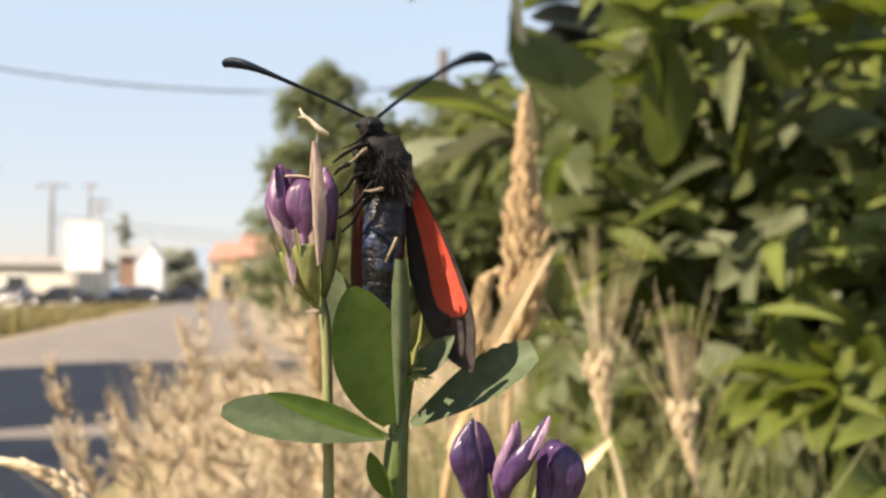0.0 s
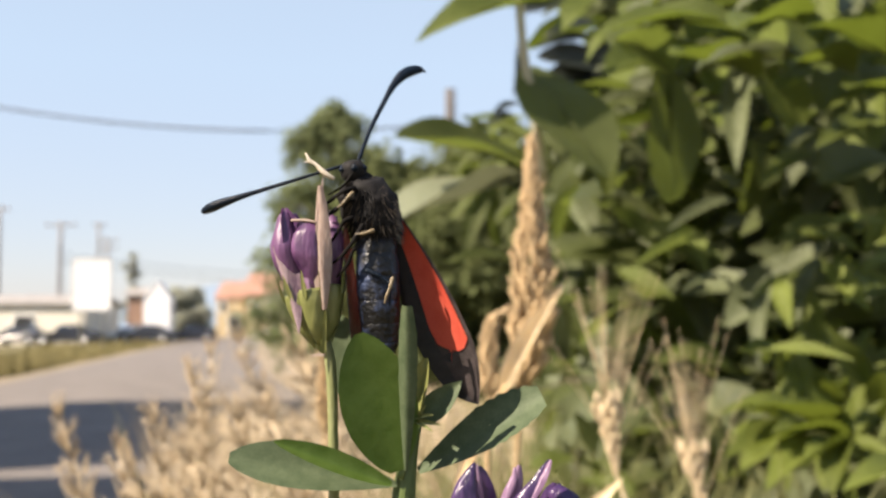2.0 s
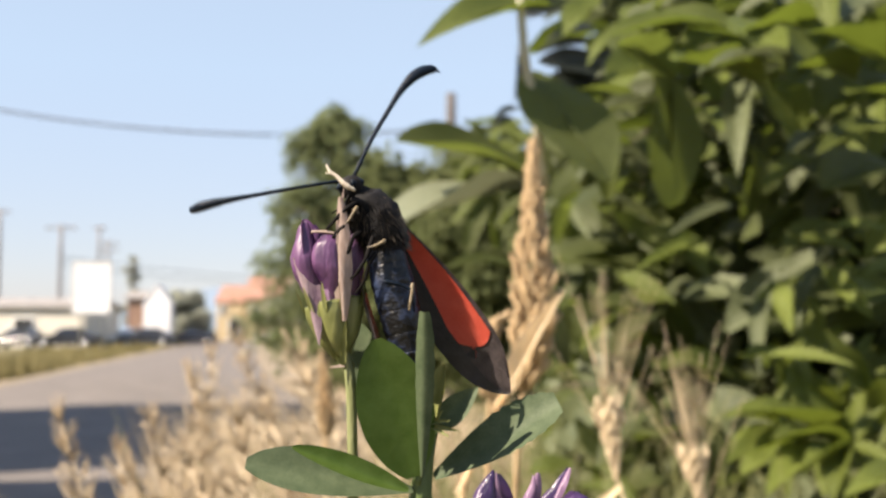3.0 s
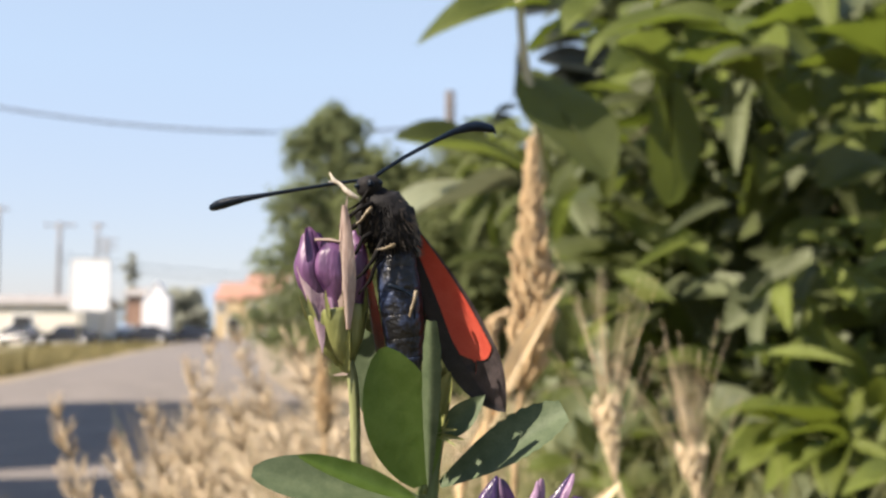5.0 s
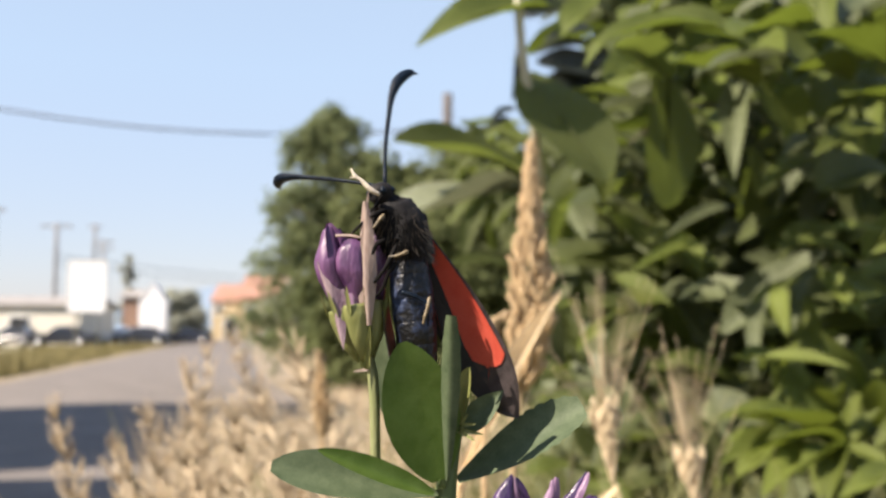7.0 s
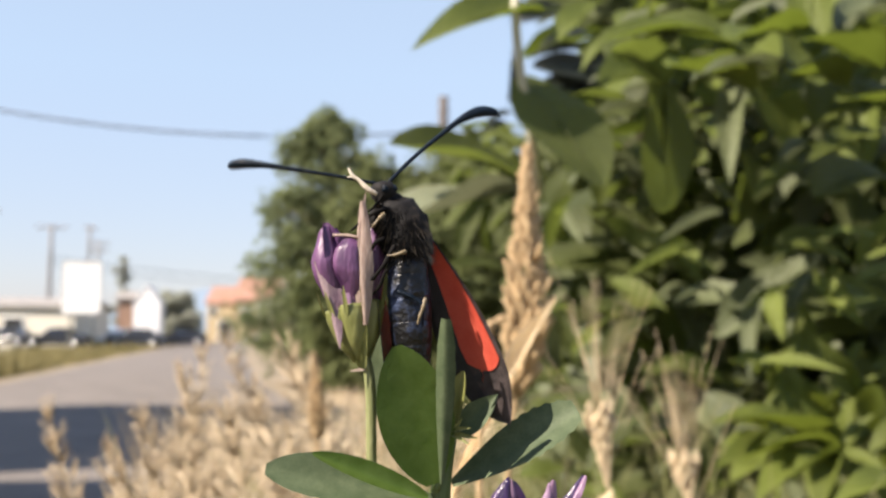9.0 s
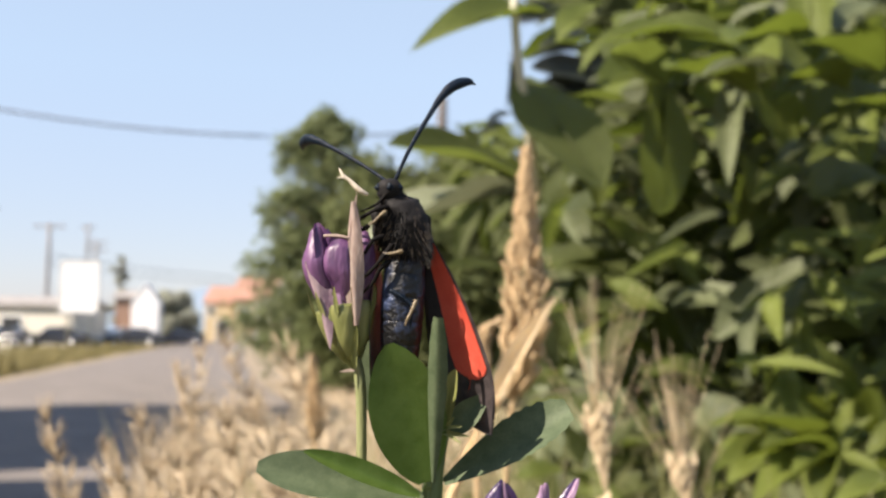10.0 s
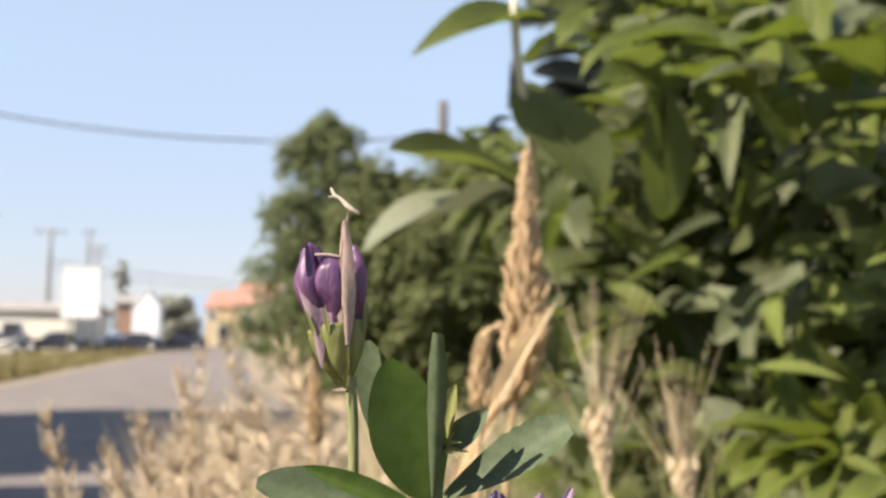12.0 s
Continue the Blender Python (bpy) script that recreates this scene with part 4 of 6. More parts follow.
w = ear("wheat_ear", [(0.01654, 0.31002, 1.30527), (0.01218, 0.31015, 1.30159), (0.01084, 0.31052, 1.29155), (0.01118, 0.31089, 1.28151)], [0.001, 0.0022, 0.0026, 0.002], 0.0042,
        STRAW, "small bent pale dry grass ear", [(0.01058, 0.31339, 1.26792), (0.01092, 0.31524, 1.2174), (0.01092, 0.33006, 0.81324)], 22, rows=20, ring=6)
sh = thing("dry_blade", (0.01475, 0.32343, 1.26689), "twisted pale dry grass sheath beside the tall ear", "grass")
part("sheath", blade(bmesh.new(), axes((0.0144, 0.32305, 1.27732), (0.03453, 0.31975, 1.31286), (-0.5, -0.8, 0.2)), 0.17, "lance", 0.6, 0.10, 14, 4), PALESTRAW, sh)
part("sheath", blade(bmesh.new(), axes((0.00085, 0.3281, 1.24888), (0.02084, 0.32273, 1.28601), (-0.5, -0.8, 0.2)), 0.13, "lance", 0.5, 0.06, 14, 4), PALESTRAW, sh)
part("stalk", tube(bmesh.new(), [(0.01649, 0.32286, 1.28253), (0.00609, 0.3257, 1.25969), (-0.00267, 0.32939, 1.21369), (-0.00443, 0.34487, 0.79139)], [0.0012, 0.001], 12, 6), STRAW, sh)
ear("barley_ear", [(0.05942, 0.40131, 1.2718), (0.06029, 0.4017, 1.261), (0.06245, 0.40232, 1.24416)], [0.0078, 0.0050, 0.0008], 0.0074, PALESTRAW,
    "dry wild barley ear with long spreading awns", [(0.06482, 0.40257, 1.23725), (0.06979, 0.40337, 1.21566), (0.07238, 0.41999, 0.76228)], 23, 28, 0.056, 12)
ear("barley_ear", [(0.0978, 0.43213, 1.24995), (0.0992, 0.43251, 1.2395), (0.10431, 0.43323, 1.21977)], [0.0068, 0.0044, 0.0008], 0.0074, PALESTRAW,
    "dry wild barley ear with long spreading awns", [(0.1057, 0.43345, 1.21397), (0.10686, 0.43447, 1.18612), (0.10802, 0.45149, 0.72194)], 24, 28, 0.052, 12)
b = thing("dry_blade", (0.04179, 0.36303, 1.22411), "pale dry grass blade leaning below the barley", "grass")
part("sheath", blade(bmesh.new(), axes((0.04179, 0.36281, 1.22994), (0.05832, 0.36214, 1.2484), (-0.4, -0.8, 0.4)), 0.22, "lance", 0.4, 0.05, 10, 4), PALESTRAW, b)
part("stalk", tube(bmesh.new(), [(0.04238, 0.36279, 1.23071), (0.03888, 0.36338, 1.21439), (0.0379, 0.38013, 0.75777)], [0.001, 0.001], 8, 6), STRAW, b)
ear("grass_ear", [(-0.05559, 0.45000, 1.29004), (-0.05465, 0.45100, 1.27749), (-0.05395, 0.45200, 1.26541), (-0.05401, 0.45300, 1.25693)], [0.0008, 0.0024, 0.0030, 0.0016], 0.0050,
    STRAW, "brown dry grass ear in front of the road bank", [(-0.05369, 0.45600, 1.23140), (-0.05069, 0.47, 0.75)], 27, rows=22, ring=5)
c = ear("foxtail_ear", [(-0.07141, 0.16107, 1.27393), (-0.06536, 0.1611, 1.27306), (-0.06018, 0.16117, 1.27108), (-0.05499, 0.16131, 1.26719)], [0.0006, 0.001, 0.001, 0.0008], 0.0028,
        PALESTRAW, "arched pale green grass spike", [(-0.05154, 0.16154, 1.26114), (-0.04808, 0.1623, 1.24042), (-0.04549, 0.18256, 0.68772)], 25, rows=22)


def build_panicles():
    """Feathery dry panicles, one built for each of four forms and then copied along the bank."""
    rnd = random.Random(31)
    forms, leans = [], []
    for k in range(4):
        t = thing("dry_grass", (0, 0, 0), "feathery dry tan grass panicle on a thin stem", "grass", "dry roadside grasses")
        h = 0.62
        lean = rnd.uniform(-0.05, 0.05)
        stem = [(0, 0, 0), (lean * 0.3, 0.0, h * 0.6), (lean, 0.01, h)]
        part("stem", tube(bmesh.new(), stem, [0.0013, 0.0007], 10, 5), HAY, t)
        bm = bmesh.new()
        path = bend(stem, 40)
        for i, c in enumerate(path[27:]):
            for _ in range(9):
                a = rnd.uniform(0, 6.28)
                w = 0.0165 * math.sin(math.pi * (0.12 + 0.85 * i / 14)) + 0.002
                e = c + Vector((math.cos(a) * w * rnd.uniform(0.3, 1.1), math.sin(a) * w, rnd.uniform(0.006, 0.020)))
                tube(bm, [c, c.lerp(e, 0.65), e], [0.00018, 0.00080, 0.00012], 3, 4)
        tagged(part("plume", bm, HAY, t), kind="stuff")
        bl = bmesh.new()
        for _ in range(3):
            z = rnd.uniform(0.1, 0.35)
            a = rnd.uniform(0, 6.28)
            e = Vector((math.cos(a) * 0.08, math.sin(a) * 0.08, z + rnd.uniform(0.05, 0.18)))
            blade(bl, axes((0, 0, z), e, (math.cos(a), math.sin(a), 1)), 0.05, "grass", 0.3, 0.2, 6, 2)
        part("blades", bl, HAY, t)
        forms.append(t)
        leans.append(lean)
    tops = ((-0.22524, 0.62215, 1.25288), (-0.17488, 0.60255, 1.24145), (-0.18319, 0.70134, 1.27626), (-0.13448, 0.55143, 1.27127), (-0.18384, 0.85109, 1.28583), (-0.124, 0.6016, 1.26736), (-0.13026, 0.70243, 1.24679),
            (-0.14992, 0.90244, 1.25001), (-0.06826, 0.5013, 1.2739), (-0.11492, 0.9016, 1.27285), (-0.17488, 0.55278, 1.23446), (-0.16737, 0.50297, 1.22829), (-0.11687, 0.50213, 1.25123), (-0.08868, 0.45214, 1.25004),
            (-0.07652, 0.45263, 1.23668), (-0.13847, 0.50292, 1.22964), (-0.11541, 0.4529, 1.2294), (-0.10796, 0.50302, 1.22694), (-0.07285, 0.50243, 1.24313), (-0.15117, 0.50341, 1.21614), (-0.19205, 0.8042, 1.20031),
            (-0.11168, 0.60386, 1.20583), (-0.0728, 0.60208, 1.2544), (-0.11136, 0.70298, 1.23168))
    spots = [(x, y, z - 0.62, rnd.uniform(0, 360), rnd.uniform(-5, 5)) for x, y, z in tops]
    for i in range(16):
        y = rnd.uniform(0.6, 1.8)
        u, v = rnd.uniform(-0.27, -0.05), rnd.uniform(-0.28, -0.13)
        spots.append((u * y, y, 1.342 + v * y - 0.62, rnd.uniform(0, 360), rnd.uniform(-6, 6)))
    for k, (x, y, z, a, l) in enumerate(spots):
        x, y = x - leans[k % 4] * math.cos(math.radians(a)), y - leans[k % 4] * math.sin(math.radians(a))
        m = pose(0, 0, 0.62) @ pose(0, 0, 0, 0, rnd.uniform(-30, -4), 0) @ pose(0, 0, -0.62, l * 0.5, 0, a)
        m = Matrix.Translation((x, y, z)) @ m
        if k < 4:
            forms[k].matrix_basis = m
        else:
            copy_thing(forms[k % 4], m)


build_panicles()


def build_sward():
    """The grass that covers the bank."""
    rnd = random.Random(41)
    for name, mat, n, xr, yr, hr, label in (
            ("dry_sward", HAY, 3800, (-1.3, 0.5), (0.5, 5.5), (0.10, 0.42), "thick dry tan grass covering the bank"),
            ("green_sward", GREENBLADE, 5200, (-0.05, 0.75), (0.42, 1.7), (0.15, 0.56), "green grass and weeds under the shrub")):
        v, f = [], []
        for _ in range(n):
            x, y = rnd.uniform(*xr), rnd.uniform(*yr)
            if x < -0.27 * y and name == "dry_sward" and y < 4:
                continue
            z, h = bank(x, y) - 0.03, rnd.uniform(*hr)
            a = rnd.uniform(0, 6.28)
            w = rnd.uniform(0.0012, 0.0035)
            s = Vector((math.cos(a) * w, math.sin(a) * w, 0))
            l = Vector((rnd.gauss(0, 0.10), rnd.gauss(0, 0.10), 0)) * (h / 0.3)
            p = [Vector((x, y, z)), Vector((x, y, z + h * 0.6)) + l * 0.4, Vector((x, y, z + h)) + l]
            k = len(v)
            v += [p[0] - s, p[0] + s, p[1] - s * 0.8, p[1] + s * 0.8, p[2]]
            f += [(k, k + 1, k + 3, k + 2), (k + 2, k + 3, k + 4)]
        me = bpy.data.meshes.new(name)
        me.from_pydata(v, [], f)
        me.materials.append(mat)
        tagged(new(name, me), label, "grass", kind="stuff")
    v, f, dv, df = [], [], [], []
    for _ in range(9000):
        y = 20 + 90 * rnd.random() ** 1.6
        x = -10.0 - (y - 23.5) * 0.187 - 0.9 - rnd.random() ** 1.5 * 0.10 * y
        h, a = rnd.uniform(0.12, 0.55) * (0.5 + 0.8 * max(0, noise.noise((x * 0.35, y * 0.12, 5)) + 0.4)), rnd.uniform(0, 6.28)
        w = rnd.uniform(0.012, 0.04)
        p, q = Vector((x, y, -0.03)), Vector((x + rnd.gauss(0, 0.08), y, h))
        d = Vector((math.cos(a) * w, math.sin(a) * w, 0))
        k = len(v)
        v += [p - d, p + d, q]
        f.append((k, k + 1, k + 2))
    for _ in range(6000):
        y = 10 + 60 * rnd.random() ** 1.5
        edge = -0.9 - (y - 8) * 0.17 if y < 26 else -4.4 - (y - 26) * 0.2
        x = edge + 0.9 + rnd.random() ** 1.3 * 0.09 * y
        h, a = rnd.uniform(0.06, 0.35), rnd.uniform(0, 6.28)
        w = rnd.uniform(0.006, 0.02)
        p, q = Vector((x, y, -0.03)), Vector((x + rnd.gauss(0, 0.06), y, h))
        d = Vector((math.cos(a) * w, math.sin(a) * w, 0))
        k = len(dv)
        dv += [p - d, p + d, q]
        df.append((k, k + 1, k + 2))
    me = bpy.data.meshes.new("dry_verge")
    me.from_pydata(dv, [], df)
    me.materials.append(HAY)
    tagged(new("dry_verge", me), "short dry tan grass along the near road edge", "grass", kind="stuff")
    me = bpy.data.meshes.new("verge_weeds")
    me.from_pydata(v, [], f)
    me.materials.append(WEEDS)
    tagged(new("verge_weeds", me), "yellow-green weeds along the far road edge", "grass", kind="stuff")


build_sward()


# ---- alfalfa ----
def floret(parent, base, mouth, petals, r=0.55):
    """A calyx with pointed teeth, and the petals that rise from it."""
    b, m = Vector(base), Vector(mouth)
    d = m - b
    cal = part("calyx", tube(bmesh.new(), [b, b + d * 0.35, b + d * 0.8, m], [0.25 * r * MM, 0.85 * r * MM, r * MM, r * 0.85 * MM], 10, 12), CALYX, parent)
    for j in range(5):
        a = j * 2 * math.pi / 5 + 0.6
        o = Vector((math.cos(a), math.sin(a), 0)) * r * MM
        part("tooth", blade(bmesh.new(), axes(m + o * 0.98 - d * 0.25, m + o * 0.95 + d * 0.32, o), 0.16, "lance", 0.3, 0.0, 6, 2), CALYX, cal)
    for pb, pt, w, mat, face, cup in petals:
        leaf("petal", parent, pb, pt, w * MM, mat, face, shape="petal", fold=cup, curl=0.06, rows=12, cols=8, ripple=0.03)


def pod(parent, points, radii, mat, flat=0.75, side=(1, 0, 0)):
    """A plump closed petal with a seam along its back."""
    bm = tube(bmesh.new(), points, [r * MM for r in radii], 18, 14, flat, side)
    for v in bm.verts:
        v.co += Vector((0.28, 0.18, 0.10)) * MM * noise.noise(v.co * 420) + Vector((0.10, 0.10, 0)) * MM * noise.noise(v.co * 1500)
    return part("petal", bm, mat, parent)


def build_raceme():
    t = thing("alfalfa_flower_stem", (-0.00858, 0.07661, 0.72), "upright alfalfa stem topped by purple florets and a withered style", "flower")
    part("stem", tube(bmesh.new(), [(-0.0094, 0.07604, 1.30047), (-0.00883, 0.07613, 1.29801), (-0.0086, 0.07654, 1.29224), (-0.00859, 0.07714, 1.28395), (-0.00858, 0.07661, 0.72)],
                      [0.30 * MM, 0.40 * MM, 0.38 * MM, 0.40 * MM, 1.0 * MM], 24, 9), PALESTEM, t)
    floret(t, (-0.00967, 0.07559, 1.29904), (-0.01114, 0.07495, 1.30289), (
        ((-0.01101, 0.07577, 1.30231), (-0.01154, 0.07574, 1.30867), 1.7, PURPLE, (-0.3, -0.9, 0), -0.5),
        ((-0.01092, 0.07459, 1.30167), (-0.01221, 0.07441, 1.3067), 1.5, LILAC, (-0.7, -0.7, 0), -0.6)), 1.05)
    pod(t, [(-0.01186, 0.07492, 1.30899), (-0.01203, 0.07476, 1.30807), (-0.012, 0.07462, 1.30632), (-0.01153, 0.0748, 1.3043), (-0.01077, 0.07518, 1.30209)], (0.14, 0.50, 1.0, 0.92, 0.4), PURPLE)
    floret(t, (-0.00944, 0.07508, 1.29925), (-0.01004, 0.07454, 1.3032), (
        ((-0.00991, 0.07516, 1.3027), (-0.01031, 0.07516, 1.30812), 1.8, PURPLE, (0.2, -0.9, 0), -0.4),
        ((-0.00992, 0.07429, 1.30166), (-0.01047, 0.07403, 1.30599), 1.5, LILAC, (-0.1, -1.0, 0), -0.6)), 1.05)
    pod(t, [(-0.01039, 0.07456, 1.30789), (-0.01032, 0.07439, 1.30706), (-0.01014, 0.07436, 1.30529), (-0.00986, 0.07476, 1.30248)], (0.5, 1.05, 1.1, 0.4), PURPLE)
    floret(t, (-0.00911, 0.07567, 1.29945), (-0.00872, 0.07573, 1.30353), (
        ((-0.00861, 0.07625, 1.30294), (-0.0084, 0.07634, 1.30853), 1.3, PURPLE, (0.6, -0.6, 0), -0.4),
        ((-0.00874, 0.07519, 1.30188), (-0.00879, 0.07479, 1.30714), 1.2, LILAC, (0.2, -1.0, 0), -0.5)), 1.05)
    pod(t, [(-0.00875, 0.07543, 1.3088), (-0.00862, 0.07538, 1.3074), (-0.00862, 0.07546, 1.30536), (-0.00875, 0.07566, 1.30251)], (0.15, 0.7, 0.9, 0.4), PURPLE)
    # an open standard petal behind the left keel, a drooping faded one below it
    leaf("standard_petal", t, (-0.01145, 0.0750, 1.30428), (-0.01210, 0.0748, 1.30895), 1.7 * MM, PURPLE, (0.5, -0.85, 0.1), shape="petal", fold=0.5, curl=-0.05, rows=14, cols=8, ripple=0.05)
    leaf("standard_petal", t, (-0.01039, 0.0747, 1.30366), (-0.01030, 0.0745, 1.30770), 2.1 * MM, PURPLE, (0.1, -0.95, 0.2), shape="petal", fold=-0.35, curl=0.05, rows=14, cols=8, ripple=0.06)
    leaf("faded_petal", t, (-0.01275, 0.0740, 1.30620), (-0.01075, 0.0738, 1.29990), 1.5 * MM, FADED, (-0.6, -0.8, 0.1), "faded pink drooping petal", shape="lance", fold=-0.5, curl=-0.10, ripple=0.05)
    leaf("withered_floret", t, (-0.00905, 0.07379, 1.30165), (-0.00939, 0.07357, 1.31043), 1.35 * MM, WITHERED, (-0.3, -0.9, 0), "withered beige floret",
         shape="petal", fold=-0.4, curl=0.03, rows=16, cols=6, ripple=0.10)
    leaf("withered_floret", t, (-0.00934, 0.07417, 1.30226), (-0.00908, 0.07364, 1.31116), 0.9 * MM, WITHERED, (0.6, -0.7, 0), "withered beige floret",
         shape="lance", fold=-0.35, curl=-0.03, rows=16, cols=6, ripple=0.12)
    part("style", tube(bmesh.new(), [(-0.00828, 0.07365, 1.31092), (-0.00891, 0.07354, 1.31123), (-0.00963, 0.07352, 1.31194), (-0.01002, 0.07351, 1.31218), (-0.01034, 0.07349, 1.31274)],
                       [0.12 * MM, 0.22 * MM, 0.13 * MM, 0.15 * MM, 0.05 * MM], 12, 8), CHALKY, t, "bleached white style")
    part("style_fork", tube(bmesh.new(), [(-0.00963, 0.07352, 1.31194), (-0.01009, 0.07341, 1.31209), (-0.0104, 0.07331, 1.31207)], [0.1 * MM, 0.04 * MM], 5, 6), CHALKY, t)
    part("stamen", tube(bmesh.new(), [(-0.01145, 0.07436, 1.30803), (-0.01041, 0.07416, 1.30801), (-0.0095, 0.07397, 1.30783)], [0.1 * MM, 0.13 * MM, 0.08 * MM], 6, 6), WITHERED, t)
    leaf("faded_petal", t, (-0.01163, 0.07437, 1.30508), (-0.01068, 0.07432, 1.30102), 1.3 * MM, FADED, (-0.7, -0.7, 0.1), shape="petal", fold=-0.5, curl=0.12, ripple=0.06)
    leaf("faded_petal", t, (-0.01183, 0.07456, 1.3053), (-0.01138, 0.07438, 1.30199), 1.0 * MM, FADED, (-0.8, -0.6, 0.1), shape="petal", fold=-0.4, curl=0.10, ripple=0.06)
    for a, b in (((-0.0093, 0.0753, 1.29864), (-0.01039, 0.07421, 1.30126)), ((-0.0092, 0.07511, 1.29852), (-0.0089, 0.07379, 1.30165)), ((-0.00915, 0.07611, 1.29862), (-0.00811, 0.07621, 1.30129))):
        leaf("bract", t, a, b, 0.55 * MM, CALYX, (0, -1, 0.2), shape="grass", fold=0.3)
    leaf("bract", t, (-0.0091, 0.07561, 1.29851), (-0.01017, 0.07511, 1.29836), 0.3 * MM, WITHERED, (0, -1, 0.4), shape="grass")
    return t


def build_shoot():
    t = thing("alfalfa_shoot", (-0.00365, 0.07661, 0.72), "leafy green alfalfa shoot with finely veined oval leaflets", "plant")
    part("stem", tube(bmesh.new(), [(-0.00253, 0.07707, 1.29405), (-0.00318, 0.07687, 1.29139), (-0.00358, 0.07668, 1.28854), (-0.00375, 0.07684, 1.28402), (-0.00365, 0.07661, 0.72)],
                      [0.35 * MM, 0.6 * MM, 0.85 * MM, 0.95 * MM, 1.3 * MM], 24, 10), STEM, t)
    k = dict(rows=18, cols=10)
    leaf("leaflet", t, (-0.004, 0.07521, 1.29029), (-0.00664, 0.07355, 1.30014), 5.6 * MM, ALFALFA, (0.24, -0.95, 0.04), shape="oval", fold=0.05, curl=0.02, ripple=0.012, **k)
    leaf("leaflet", t, (-0.00404, 0.07595, 1.28926), (-0.01577, 0.07387, 1.29141), 3.7 * MM, ALFALFA_PALE, (-0.05, -0.75, 0.55), "pale grey-green leaflet underside",
         shape="spoon", fold=0.12, curl=0.02, ripple=0.012, **k)
    leaf("leaflet", t, (-0.00433, 0.07394, 1.28955), (-0.01225, 0.07182, 1.2928), 1.8 * MM, ALFALFA, (0.3, -0.8, 0.5), shape="oval", fold=0.25, curl=0.0, **k)
    leaf("leaflet", t, (-0.00343, 0.07520, 1.29029), (-0.00325, 0.07220, 1.30201), 1.55 * MM, ALFALFA_PALE, (-0.25, -0.9, 0.3), "folded leaflet seen nearly edge on",
         shape="blunt", fold=-0.30, curl=0.0, **k)
    leaf("leaflet", t, (-0.00259, 0.07900, 1.28979), (0.00662, 0.07730, 1.29539), 3.9 * MM, ALFALFA_PALE, (-0.52, -0.74, 0.40), "leaflet shaded by the moth",
         shape="blunt", fold=0.14, curl=-0.02, ripple=0.012, rows=36, cols=10)
    leaf("leaflet", t, (-0.0024, 0.07649, 1.29364), (0.00068, 0.0766, 1.29665), 2.1 * MM, ALFALFA_PALE, (-0.2, -0.95, 0.1), shape="lance", fold=0.2, **k)
    leaf("leaflet", t, (-0.00276, 0.07668, 1.29387), (-0.00184, 0.07582, 1.29834), 1.7 * MM, CALYX, (-0.4, -0.9, 0.2), "pale young leaflet", shape="oval", fold=0.35, **k)
    leaf("leaflet", t, (-0.00322, 0.07783, 1.29253), (-0.00257, 0.07815, 1.29753), 1.3 * MM, ALFALFA, (-0.5, -0.8, 0), shape="oval", fold=0.5, **k)
    leaf("leaflet", t, (-0.00589, 0.07883, 1.29243), (-0.00854, 0.0795, 1.30143), 3.6 * MM, ALFALFA_PALE, (-0.4, -0.8, 0.4), "pale leaflet behind the dark one", shape="oval", fold=0.15, **k)
    leaf("leaflet", t, (-0.00399, 0.0751, 1.28518), (-0.00533, 0.07397, 1.28855), 1.6 * MM, ALFALFA, (-0.3, -0.9, 0.2), shape="oval", fold=0.3, **k)
    part("petiole", tube(bmesh.new(), [(-0.00521, 0.07509, 1.29078), (-0.00672, 0.07611, 1.2931), (-0.00761, 0.07727, 1.29424)], [0.2 * MM, 0.16 * MM], 8, 7), CALYX, t)
    part("petiole", tube(bmesh.new(), [(-0.00244, 0.07679, 1.29353), (-0.00339, 0.07597, 1.29149), (-0.00386, 0.07563, 1.28971)], [0.22 * MM, 0.3 * MM], 8, 7), STEM, t)
    for a, b in (((-0.00251, 0.07528, 1.29381), (-0.00078, 0.07489, 1.29359)), ((-0.00276, 0.07529, 1.29368), (-0.00193, 0.07484, 1.29507)), ((-0.00284, 0.07527, 1.29409), (-0.00139, 0.07456, 1.29435)),
                 ((-0.003, 0.07528, 1.29389), (-0.00339, 0.07455, 1.29476)), ((-0.00276, 0.07528, 1.29389), (-0.00142, 0.07432, 1.29318))):
        leaf("stipule", t, a, b, 0.45 * MM, CALYX, (0, -1, 0.4), shape="grass", fold=0.4)
    return t


